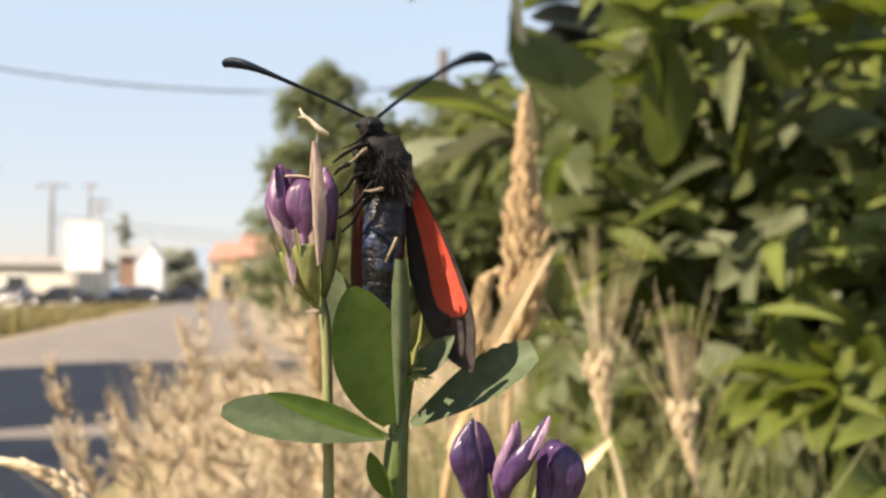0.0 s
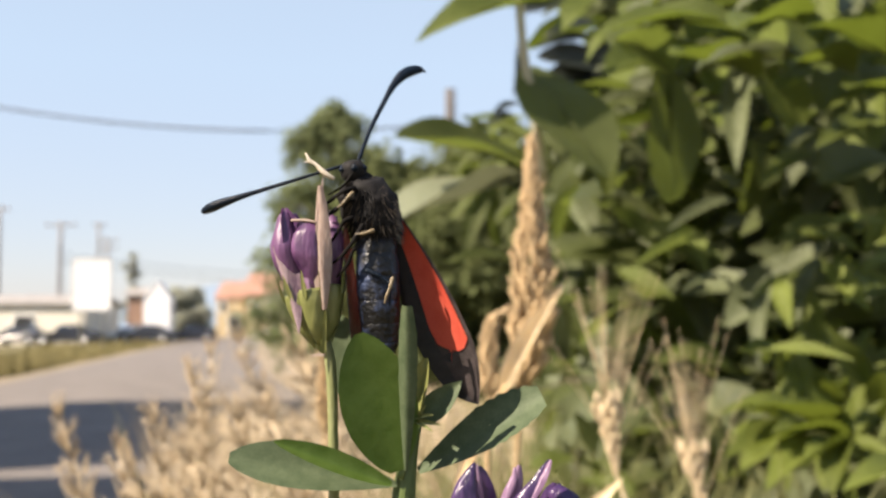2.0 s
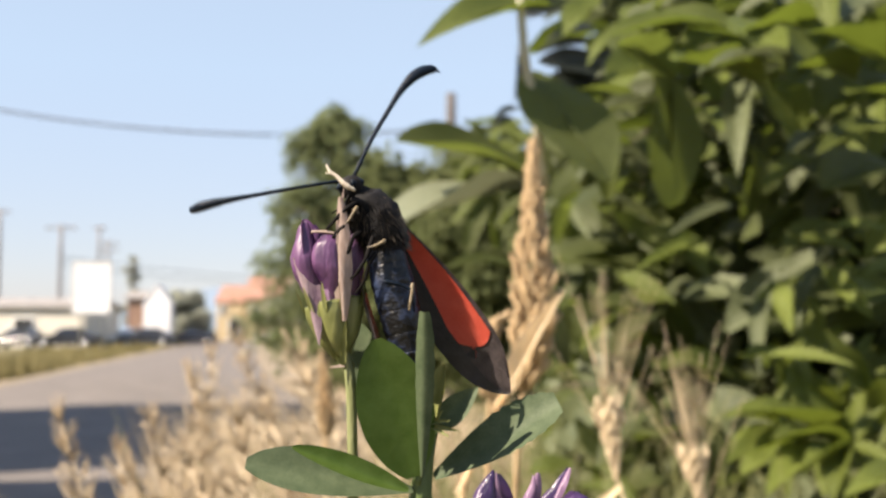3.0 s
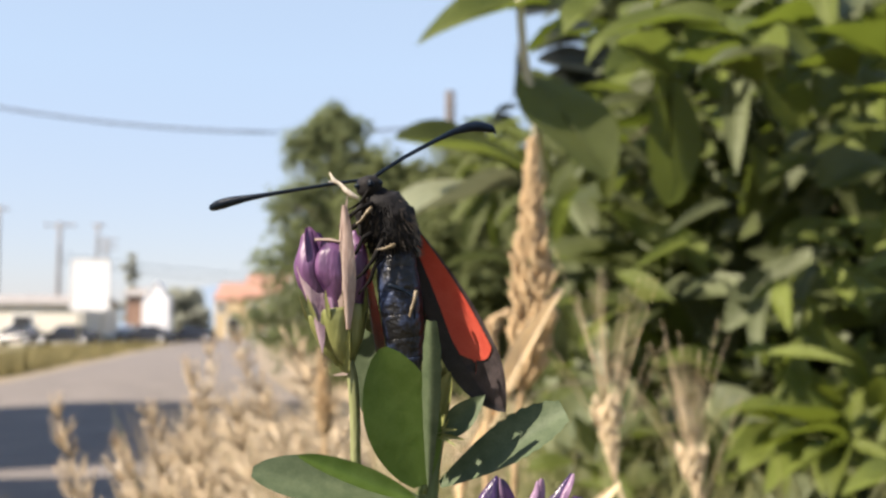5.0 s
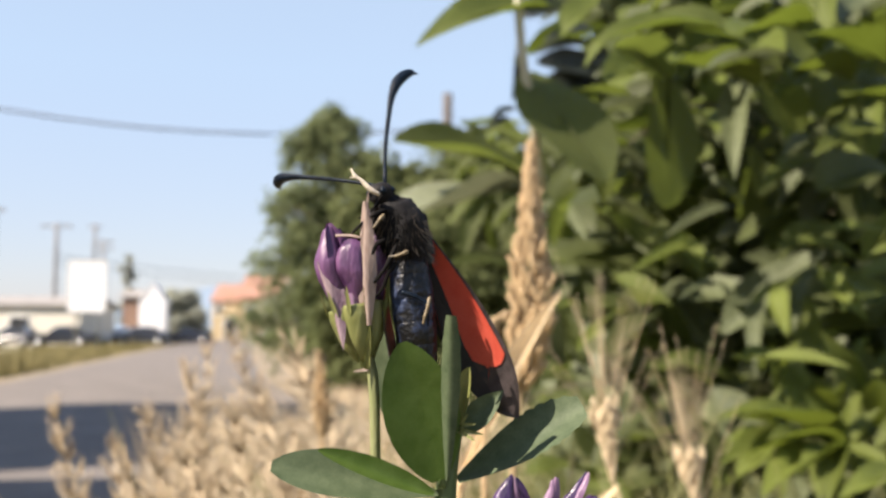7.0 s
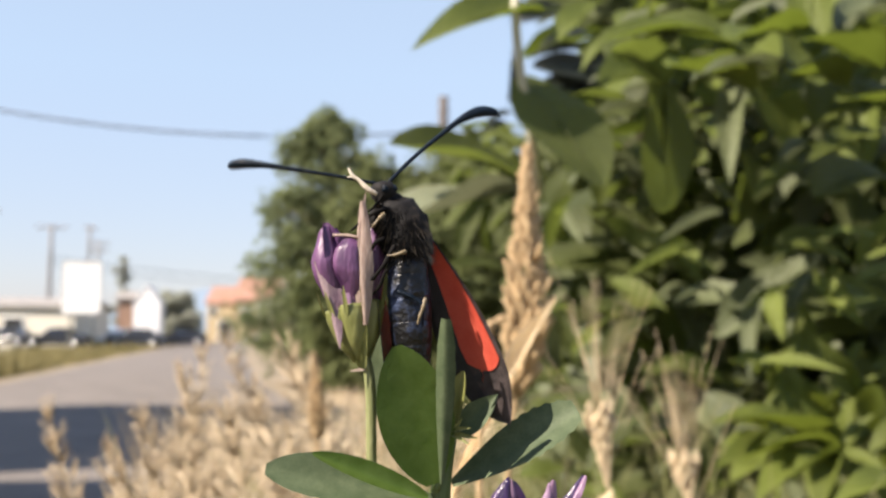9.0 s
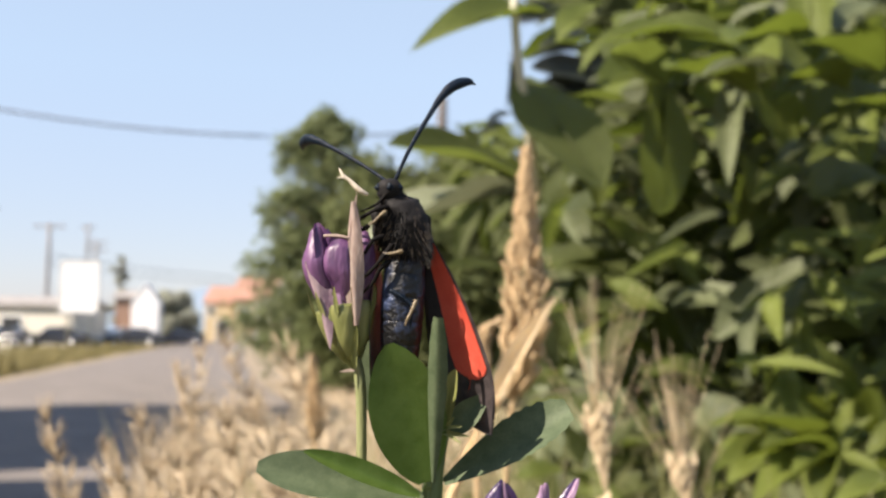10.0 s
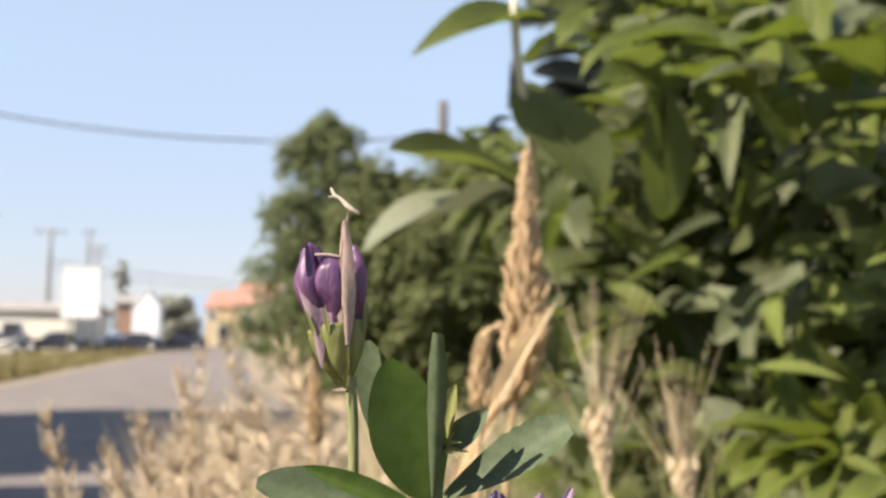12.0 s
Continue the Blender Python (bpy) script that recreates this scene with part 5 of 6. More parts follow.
def build_bloom():
    t = thing("alfalfa_bloom", (0.00579, 0.07661, 0.72), "opening deep purple alfalfa bloom on a green stem", "flower")
    part("stem", tube(bmesh.new(), [(0.00521, 0.07728, 1.28024), (0.00564, 0.07765, 1.27563), (0.00579, 0.07661, 0.72)], [0.35 * MM, 0.5 * MM, 1.0 * MM], 16, 9), STEM, t)
    # three florets, each a calyx, a plump keel and the petals folded round it
    floret(t, (0.00479, 0.07729, 1.27982), (0.00300, 0.0766, 1.28400), (
        ((0.00300, 0.0768, 1.28380), (0.00215, 0.07640, 1.29030), 2.1, DEEPPURPLE, (-0.4, -0.9, 0), -0.4),
        # second entry of this floret: lilac sliver painting the petal's sunlit edge
        ((0.00285, 0.0756, 1.28560), (0.00215, 0.07530, 1.29062), 0.5, LILAC, (0.5, -0.7, 0.5), -0.3)), 0.9)
    pod(t, [(0.00186, 0.0756, 1.29064), (0.00152, 0.0754, 1.28933), (0.00140, 0.0753, 1.28794), (0.00190, 0.0757, 1.28627), (0.00299, 0.0766, 1.28386)], (0.12, 0.75, 1.05, 1.0, 0.55), DEEPPURPLE, 0.6)
    floret(t, (0.00498, 0.07699, 1.2799), (0.00400, 0.0762, 1.28400), (
        ((0.00372, 0.0761, 1.28420), (0.00512, 0.07560, 1.29050), 1.3, LILAC, (-0.4, -0.85, 0.2), -0.5),
        # lilac strip that paints the highlight along the keel's upper edge
        ((0.00579, 0.07405, 1.28800), (0.00733, 0.0746, 1.29100), 0.75, LILAC, (-0.6, -0.7, 0.4), -0.3)), 0.9)
    pod(t, [(0.00498, 0.0754, 1.29040), (0.00472, 0.0753, 1.28936), (0.00419, 0.0753, 1.28796), (0.00352, 0.0757, 1.28627), (0.0034, 0.0766, 1.28386)], (0.08, 0.35, 0.5, 0.45, 0.3), LILAC, 0.6)
    pod(t, [(0.00729, 0.075, 1.29099), (0.00653, 0.0747, 1.28955), (0.00543, 0.0746, 1.28787), (0.00426, 0.0752, 1.28616), (0.00364, 0.0764, 1.2839)], (0.05, 0.45, 0.85, 0.85, 0.5), DEEPPURPLE, 0.6)
    floret(t, (0.00542, 0.0774, 1.2798), (0.00740, 0.07680, 1.28380), (
        ((0.0074, 0.07728, 1.2835), (0.00800, 0.07690, 1.28900), 2.6, DEEPPURPLE, (0.1, -0.95, 0.2), -0.3),), 0.9)
    pod(t, [(0.00761, 0.0763, 1.28876), (0.00835, 0.0761, 1.28780), (0.00870, 0.0760, 1.28621), (0.00792, 0.0765, 1.28400)], (0.45, 1.2, 1.35, 0.9), DEEPPURPLE, 0.55)
    leaf("tooth", t, (0.00602, 0.0752, 1.28502), (0.00641, 0.0748, 1.28800), 0.7 * MM, CALYX, (0, -1, 0.2), shape="grass", fold=0.3)
    leaf("tooth", t, (0.00330, 0.0750, 1.28420), (0.00300, 0.0746, 1.28700), 0.6 * MM, CALYX, (0, -1, 0.2), shape="grass", fold=0.3)
    return t


raceme, shoot, bloom = build_raceme(), build_shoot(), build_bloom()


# ---- moth ----
def build_moth():
    o = Vector((-0.00456, 0.07573, 1.30888))

    def at(x, y, z):
        return o + Vector((x, y, z)) * MM
    t = thing("burnet_moth", o, "black burnet moth with scarlet hindwings clinging to the flower", "moth")
    rnd = random.Random(5)
    # thorax with fur
    chest = (tube(bmesh.new(), [at(-0.5, 0, 2.4), at(-0.35, 0, 1.7), at(0.1, 0.1, 0.4), at(0.35, 0.2, -1.2), at(0.3, 0.2, -2.6)],
                        [0.55 * MM, 1.45 * MM, 1.85 * MM, 1.75 * MM, 1.25 * MM], 32, 32, 0.95))
    for q in chest.verts:
        q.co += Vector((0.35, 0.25, 0.15)) * MM * noise.noise(q.co * 650) + Vector((0.12, 0.12, 0.1)) * MM * noise.noise(q.co * 2600)
    part("thorax", chest, FUR, t)
    for base, end, rr in (((1.2, -0.3, 1.8), (2.1, -0.2, -0.9), 0.55), ((-1.6, -0.2, 1.9), (-2.0, 0.0, -0.6), 0.6), ((-1.2, -0.5, 2.3), (0.5, -0.5, 2.2), 0.6)):
        tuft = tube(bmesh.new(), [at(*base), at(*base).lerp(at(*end), 0.4), at(*end)], [0.25 * rr * MM, rr * MM, 0.15 * rr * MM], 14, 14, 0.6)
        for q in tuft.verts:
            q.co += Vector((0.22, 0.22, 0.2)) * MM * noise.noise(q.co * 900)
        part("shoulder_tuft", tuft, FUR, t)
    for name, count, coat, reach in (("fur", 2600, FUR, 0.55), ("brown_fur", 420, BROWNHAIR, 0.7)):
        v, f = [], []
        for _ in range(count):
            z = rnd.uniform(-2.4, 2.3)
            a = rnd.uniform(0, 6.28) if coat == FUR else rnd.choice((rnd.gauss(3.7, 0.5), rnd.gauss(5.8, 0.3)))
            r = 1.84 * math.sqrt(max(0.05, 1 - ((z + 0.2) / 3.0) ** 2))
            p = at(0.08 - 0.15 * z + r * math.cos(a), 0.1 + r * 0.95 * math.sin(a), z)
            d = Vector((math.cos(a), math.sin(a), -1.5 + rnd.uniform(-0.6, 0.5))).normalized()
            s = d.orthogonal().normalized() * 0.05 * MM
            k = len(v)
            e = p + d * reach * rnd.uniform(0.55, 1.4) * MM
            v += [p - s - o, p + s - o, e - o]
            f.append((k, k + 1, k + 2))
        me = bpy.data.meshes.new(name)
        me.from_pydata(v, [], f)
        me.materials.append(coat)
        ob = new(name, me)
        ob.parent = t
        tagged(ob, kind="stuff")
    # head
    head = part("head", tube(bmesh.new(), [at(-0.85, -0.2, 2.2), at(-0.9, -0.25, 2.6), at(-0.92, -0.3, 3.1), at(-0.9, -0.3, 3.5), at(-0.9, -0.3, 3.65)],
                             [0.7 * MM, 0.95 * MM, 0.98 * MM, 0.66 * MM, 0.15 * MM], 12, 16, 0.95), FUR, t)
    for sx in (-0.78, 0.72):
        part("eye", tube(bmesh.new(), [at(-0.92 + sx, -0.55, 2.62), at(-0.92 + sx, -0.6, 2.95), at(-0.92 + sx, -0.55, 3.25)], [0.1 * MM, 0.34 * MM, 0.1 * MM], 8, 12), CHITIN, head)
    part("palp", tube(bmesh.new(), [at(-0.8, -0.8, 3.0), at(-0.85, -1.2, 2.9), at(-0.9, -1.25, 3.2)], [0.28 * MM, 0.26 * MM, 0.1 * MM], 6, 8), CHITIN, head)
    part("proboscis", tube(bmesh.new(), [at(-1.0, -1.0, 2.6), at(-1.8, -1.1, 1.7), at(-2.9, -0.9, 1.2)], [0.12 * MM, 0.1 * MM, 0.06 * MM], 8, 6), DARKLEG, head)
    # abdomen in overlapping rings
    spine = [(0.25, 0.15, -1.8), (0.1, -0.05, -4.5), (-0.05, -0.1, -7.5), (-0.15, 0.0, -10.0), (-0.2, 0.2, -11.4)]
    path = bend([at(*p) for p in spine], 7)
    girth = [1.35, 1.52, 1.58, 1.55, 1.45, 1.24, 0.9, 0.3]
    for i in range(7):
        a, b = path[i], path[i + 1]
        r0, r1 = girth[i], girth[i + 1]
        r0, r1 = r0 * rnd.uniform(0.98, 1.03), r1 * rnd.uniform(0.98, 1.03)
        d = (b - a)
        part("abdomen_ring", tube(bmesh.new(), [a, a + d * 0.2, a + d * 0.85, a + d * 1.12], [r0 * 0.97 * MM, r0 * MM, (r0 * 0.15 + r1 * 0.85) * 1.01 * MM, r1 * 0.96 * MM], 8, 20, 0.92),
             ABDOMEN, t)
    # legs
    for name, mat, pts in (
            ("leg", LEG, ((-1.1, -1.5, 1.15), (-1.5, -1.75, 0.8), (-1.95, -1.65, 0.35), (-2.4, -1.5, 0.1))),
            ("leg", DARKLEG, ((-2.3, -1.5, 0.1), (-2.7, -1.3, -0.1), (-3.1, -1.1, -0.3), (-3.5, -0.9, -0.7))),
            ("leg", DARKLEG, ((-0.9, -1.3, 1.5), (-1.9, -1.7, 1.2), (-2.8, -1.3, 0.7), (-3.6, -0.9, 0.2))),
            ("leg", LEG, ((0.1, -1.85, -1.75), (-0.3, -2.05, -1.85), (-0.8, -2.05, -1.95), (-1.3, -1.9, -1.9))),
            ("leg", DARKLEG, ((-0.6, -1.6, -1.2), (-1.6, -2.0, -2.6), (-2.4, -1.5, -3.4), (-3.2, -0.8, -3.8))),
            ("leg", LEG, ((1.1, -1.95, -5.2), (0.8, -2.1, -5.9), (0.5, -2.1, -6.5), (0.3, -2.0, -7.0))),
            ("leg", CHITIN, ((-0.8, -1.75, -4.5), (0.2, -1.95, -5.05), (0.85, -2.0, -5.65), (0.65, -1.9, -7.2))),
            ("leg", DARKLEG, ((-1.2, -1.2, -0.6), (-2.0, -1.6, -0.9), (-2.6, -1.3, -1.8), (-3.1, -0.9, -2.2))),
            ("leg", DARKLEG, ((-0.8, -1.6, -2.4), (-1.5, -1.9, -3.0), (-2.0, -1.5, -4.0), (-2.9, -0.9, -4.8)))):
        knees = [at(*pts[0])]
        for p, q in zip(pts, pts[1:]):
            knees += [at(*p).lerp(at(*q), 0.08), at(*p).lerp(at(*q), 0.92)]
        part(name, tube(bmesh.new(), knees + [at(*pts[-1])], [r * (0.78 if mat == LEG else 1.0) * MM for r in (0.13, 0.20, 0.14, 0.15, 0.10, 0.05)], 28, 7), mat, t)
    # wings
    wings = {}
    for name, s in (("right", 1), ("left", -1)):
        if s > 0:
            hinge, tip, inward = at(1.5, 0.6, 0.6), at(7.7, 0.3, -14.8), Vector((-0.80, 0.60, -0.15))
            hhinge, htip = at(1.5, 1.3, -0.3), at(5.6, 1.2, -11.6)
        else:
            hinge, tip, inward = at(-1.95, 0.2, 0.6), at(-2.2, 0.2, -14.2), Vector((0.22, 0.97, 0))
            hhinge, htip = at(-0.5, 1.8, -0.9), at(-0.1, 2.4, -11.0)
        wings[name] = wing(t, "forewing", hinge, tip, inward, 3.75, GREYWING, s)
        wings[name + "_hind"] = wing(t, "hindwing", hhinge, htip, inward, 2.8, REDWING, s)
    # antennae, built upright at their own base
    horns = {}
    for name, s, b in (("left", -1, (-1.05, -0.35, 3.4)), ("right", 1, (-0.55, -0.35, 3.45))):
        L = 11.4
        pts = [(0, 0, 0), (-0.35, 0, 0.28 * L), (-0.45, 0, 0.55 * L), (-0.42, 0, 0.76 * L), (-0.05, 0, 0.90 * L), (0.75, 0, 0.985 * L), (1.35, 0, 0.99 * L)]
        bm = tube(bmesh.new(), [Vector(p) * MM for p in pts], [r * MM for r in (0.15, 0.155, 0.165, 0.18, 0.21, 0.30, 0.42, 0.47, 0.38, 0.22, 0.03)], 32, 10, 0.8)
        ob = new("antenna", mesh_of("antenna", bm, CHITIN))
        ob.parent = t
        ob.location = Vector(b) * MM
        horns[name] = tagged(ob, "blue-black clubbed antenna with a hooked tip")
    return t, wings, horns


def wing(parent, name, hinge, tip, inward, width, mat, s):
    """A wing from its hinge: costal edge from hinge to tip, hind margin bowed inwards; a dark rim is its own part."""
    h, tp = Vector(hinge), Vector(tip)
    along = (tp - h)
    length = along.length
    along.normalize()
    across = (inward - along * inward.dot(along)).normalized()
    up = along.cross(across)

    def edge(v):
        if name == "forewing":
            lead = -0.085 * math.sin(math.pi * v) + 0.16 * max(0, (v - 0.70) / 0.30) ** 2
            trail = 0.36 * min(1, 0.12 + v / 0.66) * (1 if v < 0.66 else math.sqrt(max(0, 1 - ((v - 0.66) / 0.34) ** 2.4)))
            return lead, max(trail, lead + 0.004)
        lead = -0.05 * math.sin(math.pi * v) + 0.16 * max(0, (v - 0.78) / 0.22) ** 2
        trail = 0.46 * min(1, 0.16 + v / 0.72) * (1 if v < 0.68 else math.sqrt(max(0, 1 - ((v - 0.68) / 0.32) ** 2.4)))
        return lead, max(trail, lead + 0.004)
    scale = width / 1000 / (0.36 if name == "forewing" else 0.46)

    def sheet(v0, u0, u1, low=0.0, rows=40, cols=18, reach=None):
        bm = bmesh.new()
        grid = []
        for i in range(rows + 1):
            row = []
            for j in range(cols + 1):
                u = u0 + (u1 - u0) * j / cols
                v = (v0 + (1 - v0) * math.sin(math.pi / 2 * i / rows)) * (reach(u) if reach else 1.0)
                a, b = edge(v)
                w = (a + (b - a) * u) * scale
                z = -low * MM + 0.35 * MM * math.sin(math.pi * u) * math.sin(math.pi * min(1, v))
                row.append(bm.verts.new(h + along * v * length + across * w + up * z * s))
            grid.append(row)
        for p, q in zip(grid, grid[1:]):
            for j in range(cols):
                bm.faces.new((p[j], p[j + 1], q[j + 1], q[j]))
        return bm
    ob = part(name, sheet(0.0, 0.0, 1.0), mat, parent, pivot=hinge)
    REST[ob] = Matrix.Translation(hinge)
    if name == "forewing" and s > 0:
        part("red_patch", sheet(0.0, 0.08, 0.72, 0.09, 40, 18, lambda u: 0.735 - 0.60 * (u - 0.34) ** 2 + 0.006 * math.sin(7 * u + 1.0)), REDWING, ob, "scarlet patch on the underside")
        # black sheet in place of the shadow between abdomen and red patch
        part("painted_shade", sheet(0.0, 0.68, 1.0, 0.14, 40, 10), WINGRIM_AND_SHADE, ob, "black strip painting the shade beside the abdomen")
    if name == "hindwing":
        part("dark_rim", sheet(0.93, 0.0, 1.0, 0.10, 8, 8), WINGRIM_AND_SHADE, ob)
        part("dark_rim", sheet(0.0, 0.90, 1.0, 0.10, 40, 4), WINGRIM_AND_SHADE, ob)
    for u in ((0.03, 0.07) if name == "forewing" else (0.02,)):
        pts = []
        for i in range(7):
            v = 0.06 + 0.86 * i / 6
            a, b = edge(v)
            pts.append(h + along * v * length + across * (a + (b - a) * u) * scale + up * s * (0.35 * MM * math.sin(math.pi * u) * math.sin(math.pi * v)))
        part("vein", tube(bmesh.new(), pts, [0.035 * MM, 0.02 * MM], 10, 5), mat, ob)
    return ob


moth, wings, horns = build_moth()

# ---- what moves ----
FLOWER_SWAY = [
    (0, pose(-0.00858, 0.07661, 0.72)),
    (0.5, pose(-0.00825, 0.07658, 0.72056)),
    (1, pose(-0.00723, 0.07666, 0.7193)),
    (1.5, pose(-0.00818, 0.07663, 0.71953)),
    (2, pose(-0.00873, 0.07655, 0.72003)),
    (2.5, pose(-0.00834, 0.07657, 0.71986)),
    (3, pose(-0.00755, 0.07661, 0.71944)),
    (3.2, pose(-0.00757, 0.07662, 0.71935)),
    (4.8, pose(-0.00708, 0.07665, 0.71906)),
    (5, pose(-0.00726, 0.07668, 0.71884)),
    (5.5, pose(-0.00697, 0.07668, 0.71944)),
    (6, pose(-0.0076, 0.07673, 0.71911)),
    (6.5, pose(-0.00701, 0.0767, 0.71938)),
    (7, pose(-0.00606, 0.07668, 0.71929)),
    (7.2, pose(-0.00587, 0.07665, 0.71955)),
    (8.8, pose(-0.0061, 0.07669, 0.71929)),
    (9, pose(-0.00614, 0.0767, 0.7197)),
    (9.5, pose(-0.00639, 0.07673, 0.71974)),
    (10, pose(-0.0068, 0.07672, 0.72005)),
    (10.5, pose(-0.00693, 0.07675, 0.71978)),
    (11, pose(-0.00701, 0.07676, 0.71945)),
    (11.5, pose(-0.00637, 0.07673, 0.71962)),
    (11.6, pose(-0.00645, 0.07674, 0.71945)),
    (11.7, pose(-0.0071, 0.07672, 0.71976)),
    (11.8, pose(-0.0078, 0.07678, 0.71926)),
    (12, pose(-0.00721, 0.07681, 0.7191)),
]
SHOOT_SWAY = [
    (0, pose(-0.00365, 0.07661, 0.72)),
    (0.5, pose(-0.00334, 0.07667, 0.72034)),
    (1, pose(-0.00246, 0.0769, 0.71932)),
    (1.5, pose(-0.00316, 0.07699, 0.71954)),
    (2, pose(-0.00372, 0.07697, 0.71987)),
    (2.5, pose(-0.00322, 0.077, 0.71992)),
    (3, pose(-0.00275, 0.07704, 0.71971)),
    (3.2, pose(-0.00273, 0.07704, 0.71966)),
    (4.8, pose(-0.0022, 0.07707, 0.71937)),
    (5, pose(-0.00223, 0.07708, 0.71907)),
    (5.5, pose(-0.00219, 0.0771, 0.71954)),
    (6, pose(-0.00268, 0.07714, 0.71936)),
    (6.5, pose(-0.0021, 0.07711, 0.7196)),
    (7, pose(-0.00113, 0.07709, 0.71962)),
    (7.2, pose(-0.00102, 0.07707, 0.71973)),
    (8.8, pose(-0.00134, 0.07711, 0.71944)),
    (9, pose(-0.00133, 0.07714, 0.71977)),
    (9.5, pose(-0.00161, 0.07713, 0.71997)),
    (10, pose(-0.00187, 0.07714, 0.7203)),
    (10.5, pose(-0.00205, 0.07718, 0.72011)),
    (11, pose(-0.00204, 0.07721, 0.71972)),
    (11.5, pose(-0.00163, 0.07716, 0.72)),
    (11.8, pose(-0.00186, 0.07721, 0.71973)),
    (12, pose(-0.00172, 0.07725, 0.7196)),
]
BLOOM_SWAY = [
    (0, pose(0.00579, 0.07661, 0.72)),
    (0.5, pose(0.00599, 0.07673, 0.72028)),
    (1, pose(0.00674, 0.07706, 0.71945)),
    (1.5, pose(0.00594, 0.07726, 0.7196)),
    (2, pose(0.00529, 0.0773, 0.72002)),
    (2.5, pose(0.0058, 0.07735, 0.7201)),
    (3, pose(0.00645, 0.07741, 0.71973)),
    (3.2, pose(0.00647, 0.07741, 0.71973)),
    (4.8, pose(0.00679, 0.07743, 0.71951)),
    (5, pose(0.00677, 0.0774, 0.71932)),
    (5.5, pose(0.00683, 0.07742, 0.71966)),
    (6, pose(0.00646, 0.07744, 0.71967)),
    (6.5, pose(0.00689, 0.07741, 0.71973)),
    (7, pose(0.00761, 0.07741, 0.71961)),
    (7.2, pose(0.00768, 0.0774, 0.71963)),
    (8.8, pose(0.00737, 0.07742, 0.71954)),
    (9, pose(0.0076, 0.07742, 0.71985)),
    (9.5, pose(0.0075, 0.07741, 0.71982)),
    (10, pose(0.00713, 0.07743, 0.72009)),
    (10.5, pose(0.00702, 0.07748, 0.72006)),
    (11, pose(0.00663, 0.07752, 0.71979)),
    (11.5, pose(0.00736, 0.07749, 0.71984)),
    (11.8, pose(0.00681, 0.07753, 0.71975)),
    (12, pose(0.00693, 0.07756, 0.71974)),
]
MOTH = [
    (0, pose(-0.00454, 0.07573, 1.30884, 0, 0.08, 0.02)),
    (0.5, pose(-0.00642, 0.07573, 1.3092, -3.42, -14.91, 13.06)),
    (1, pose(-0.00492, 0.07573, 1.3089, -1.44, -9.91, 8.28)),
    (1.5, pose(-0.00569, 0.07573, 1.30866, -0.82, -7.38, 6.33)),
    (2, pose(-0.00607, 0.07573, 1.30902, -0.51, -5.77, 5.01)),
    (2.5, pose(-0.00761, 0.07573, 1.30845, -6.14, -19.73, 17.67)),
    (3, pose(-0.00611, 0.07573, 1.30834, -3.94, -16.13, 13.92)),
    (3.2, pose(-0.00618, 0.07573, 1.3082, -3.04, -14.24, 12.17)),
    (4.8, pose(-0.00534, 0.07573, 1.3079, -2.06, -11.78, 9.97)),
    (5, pose(-0.00503, 0.07573, 1.30816, -1.26, -9.33, 7.74)),
    (5.5, pose(-0.00399, 0.07573, 1.30866, -0.07, -2.16, 1.89)),
    (6, pose(-0.00473, 0.07573, 1.30836, -0.07, -2.25, 1.71)),
    (6.5, pose(-0.00559, 0.07573, 1.30758, -3.57, -15.56, 13.08)),
    (7, pose(-0.00441, 0.07573, 1.30784, -1.38, -9.84, 8)),
    (7.2, pose(-0.00411, 0.07573, 1.3081, -0.77, -7.28, 6.05)),
    (8.8, pose(-0.0053, 0.07573, 1.30759, -1.82, -11.13, 9.36)),
    (9, pose(-0.00423, 0.07573, 1.30829, -0.67, -7.04, 5.42)),
    (9.5, pose(-0.00502, 0.07573, 1.30812, -1.7, -11.05, 8.8)),
    (10, pose(-0.00411, 0.07573, 1.30875, 0, -0.65, -0.06)),
    (10.5, pose(-0.00521, 0.07573, 1.3082, -1.33, -9.87, 7.71)),
    (11, pose(-0.00545, 0.07573, 1.30861, -2.4, -12.97, 10.59)),
    (11.3, pose(-0.0053, 0.07573, 1.30866, -2.56, -13.33, 10.97)),
    (11.5, pose(-0.00352, 0.07573, 1.30914, -1.84, -11.4, 9.23)),
    (11.6, pose(-0.0044, 0.07575, 1.30863, -0.52, -5.98, 5.03)),
    (11.64, pose(-0.00516, 0.07642, 1.31122, 14.63, -6.02, 3.88)),
    (11.7, pose(-0.00671, 0.07758, 1.31665, 48, -2, 0)),
    (11.8, pose(-0.00247, 0.08051, 1.33135, 54.07, 13.15, -5.87)),
    (12, pose(0.00538, 0.09804, 1.3594, 51.04, 26.05, -12.61)),
]
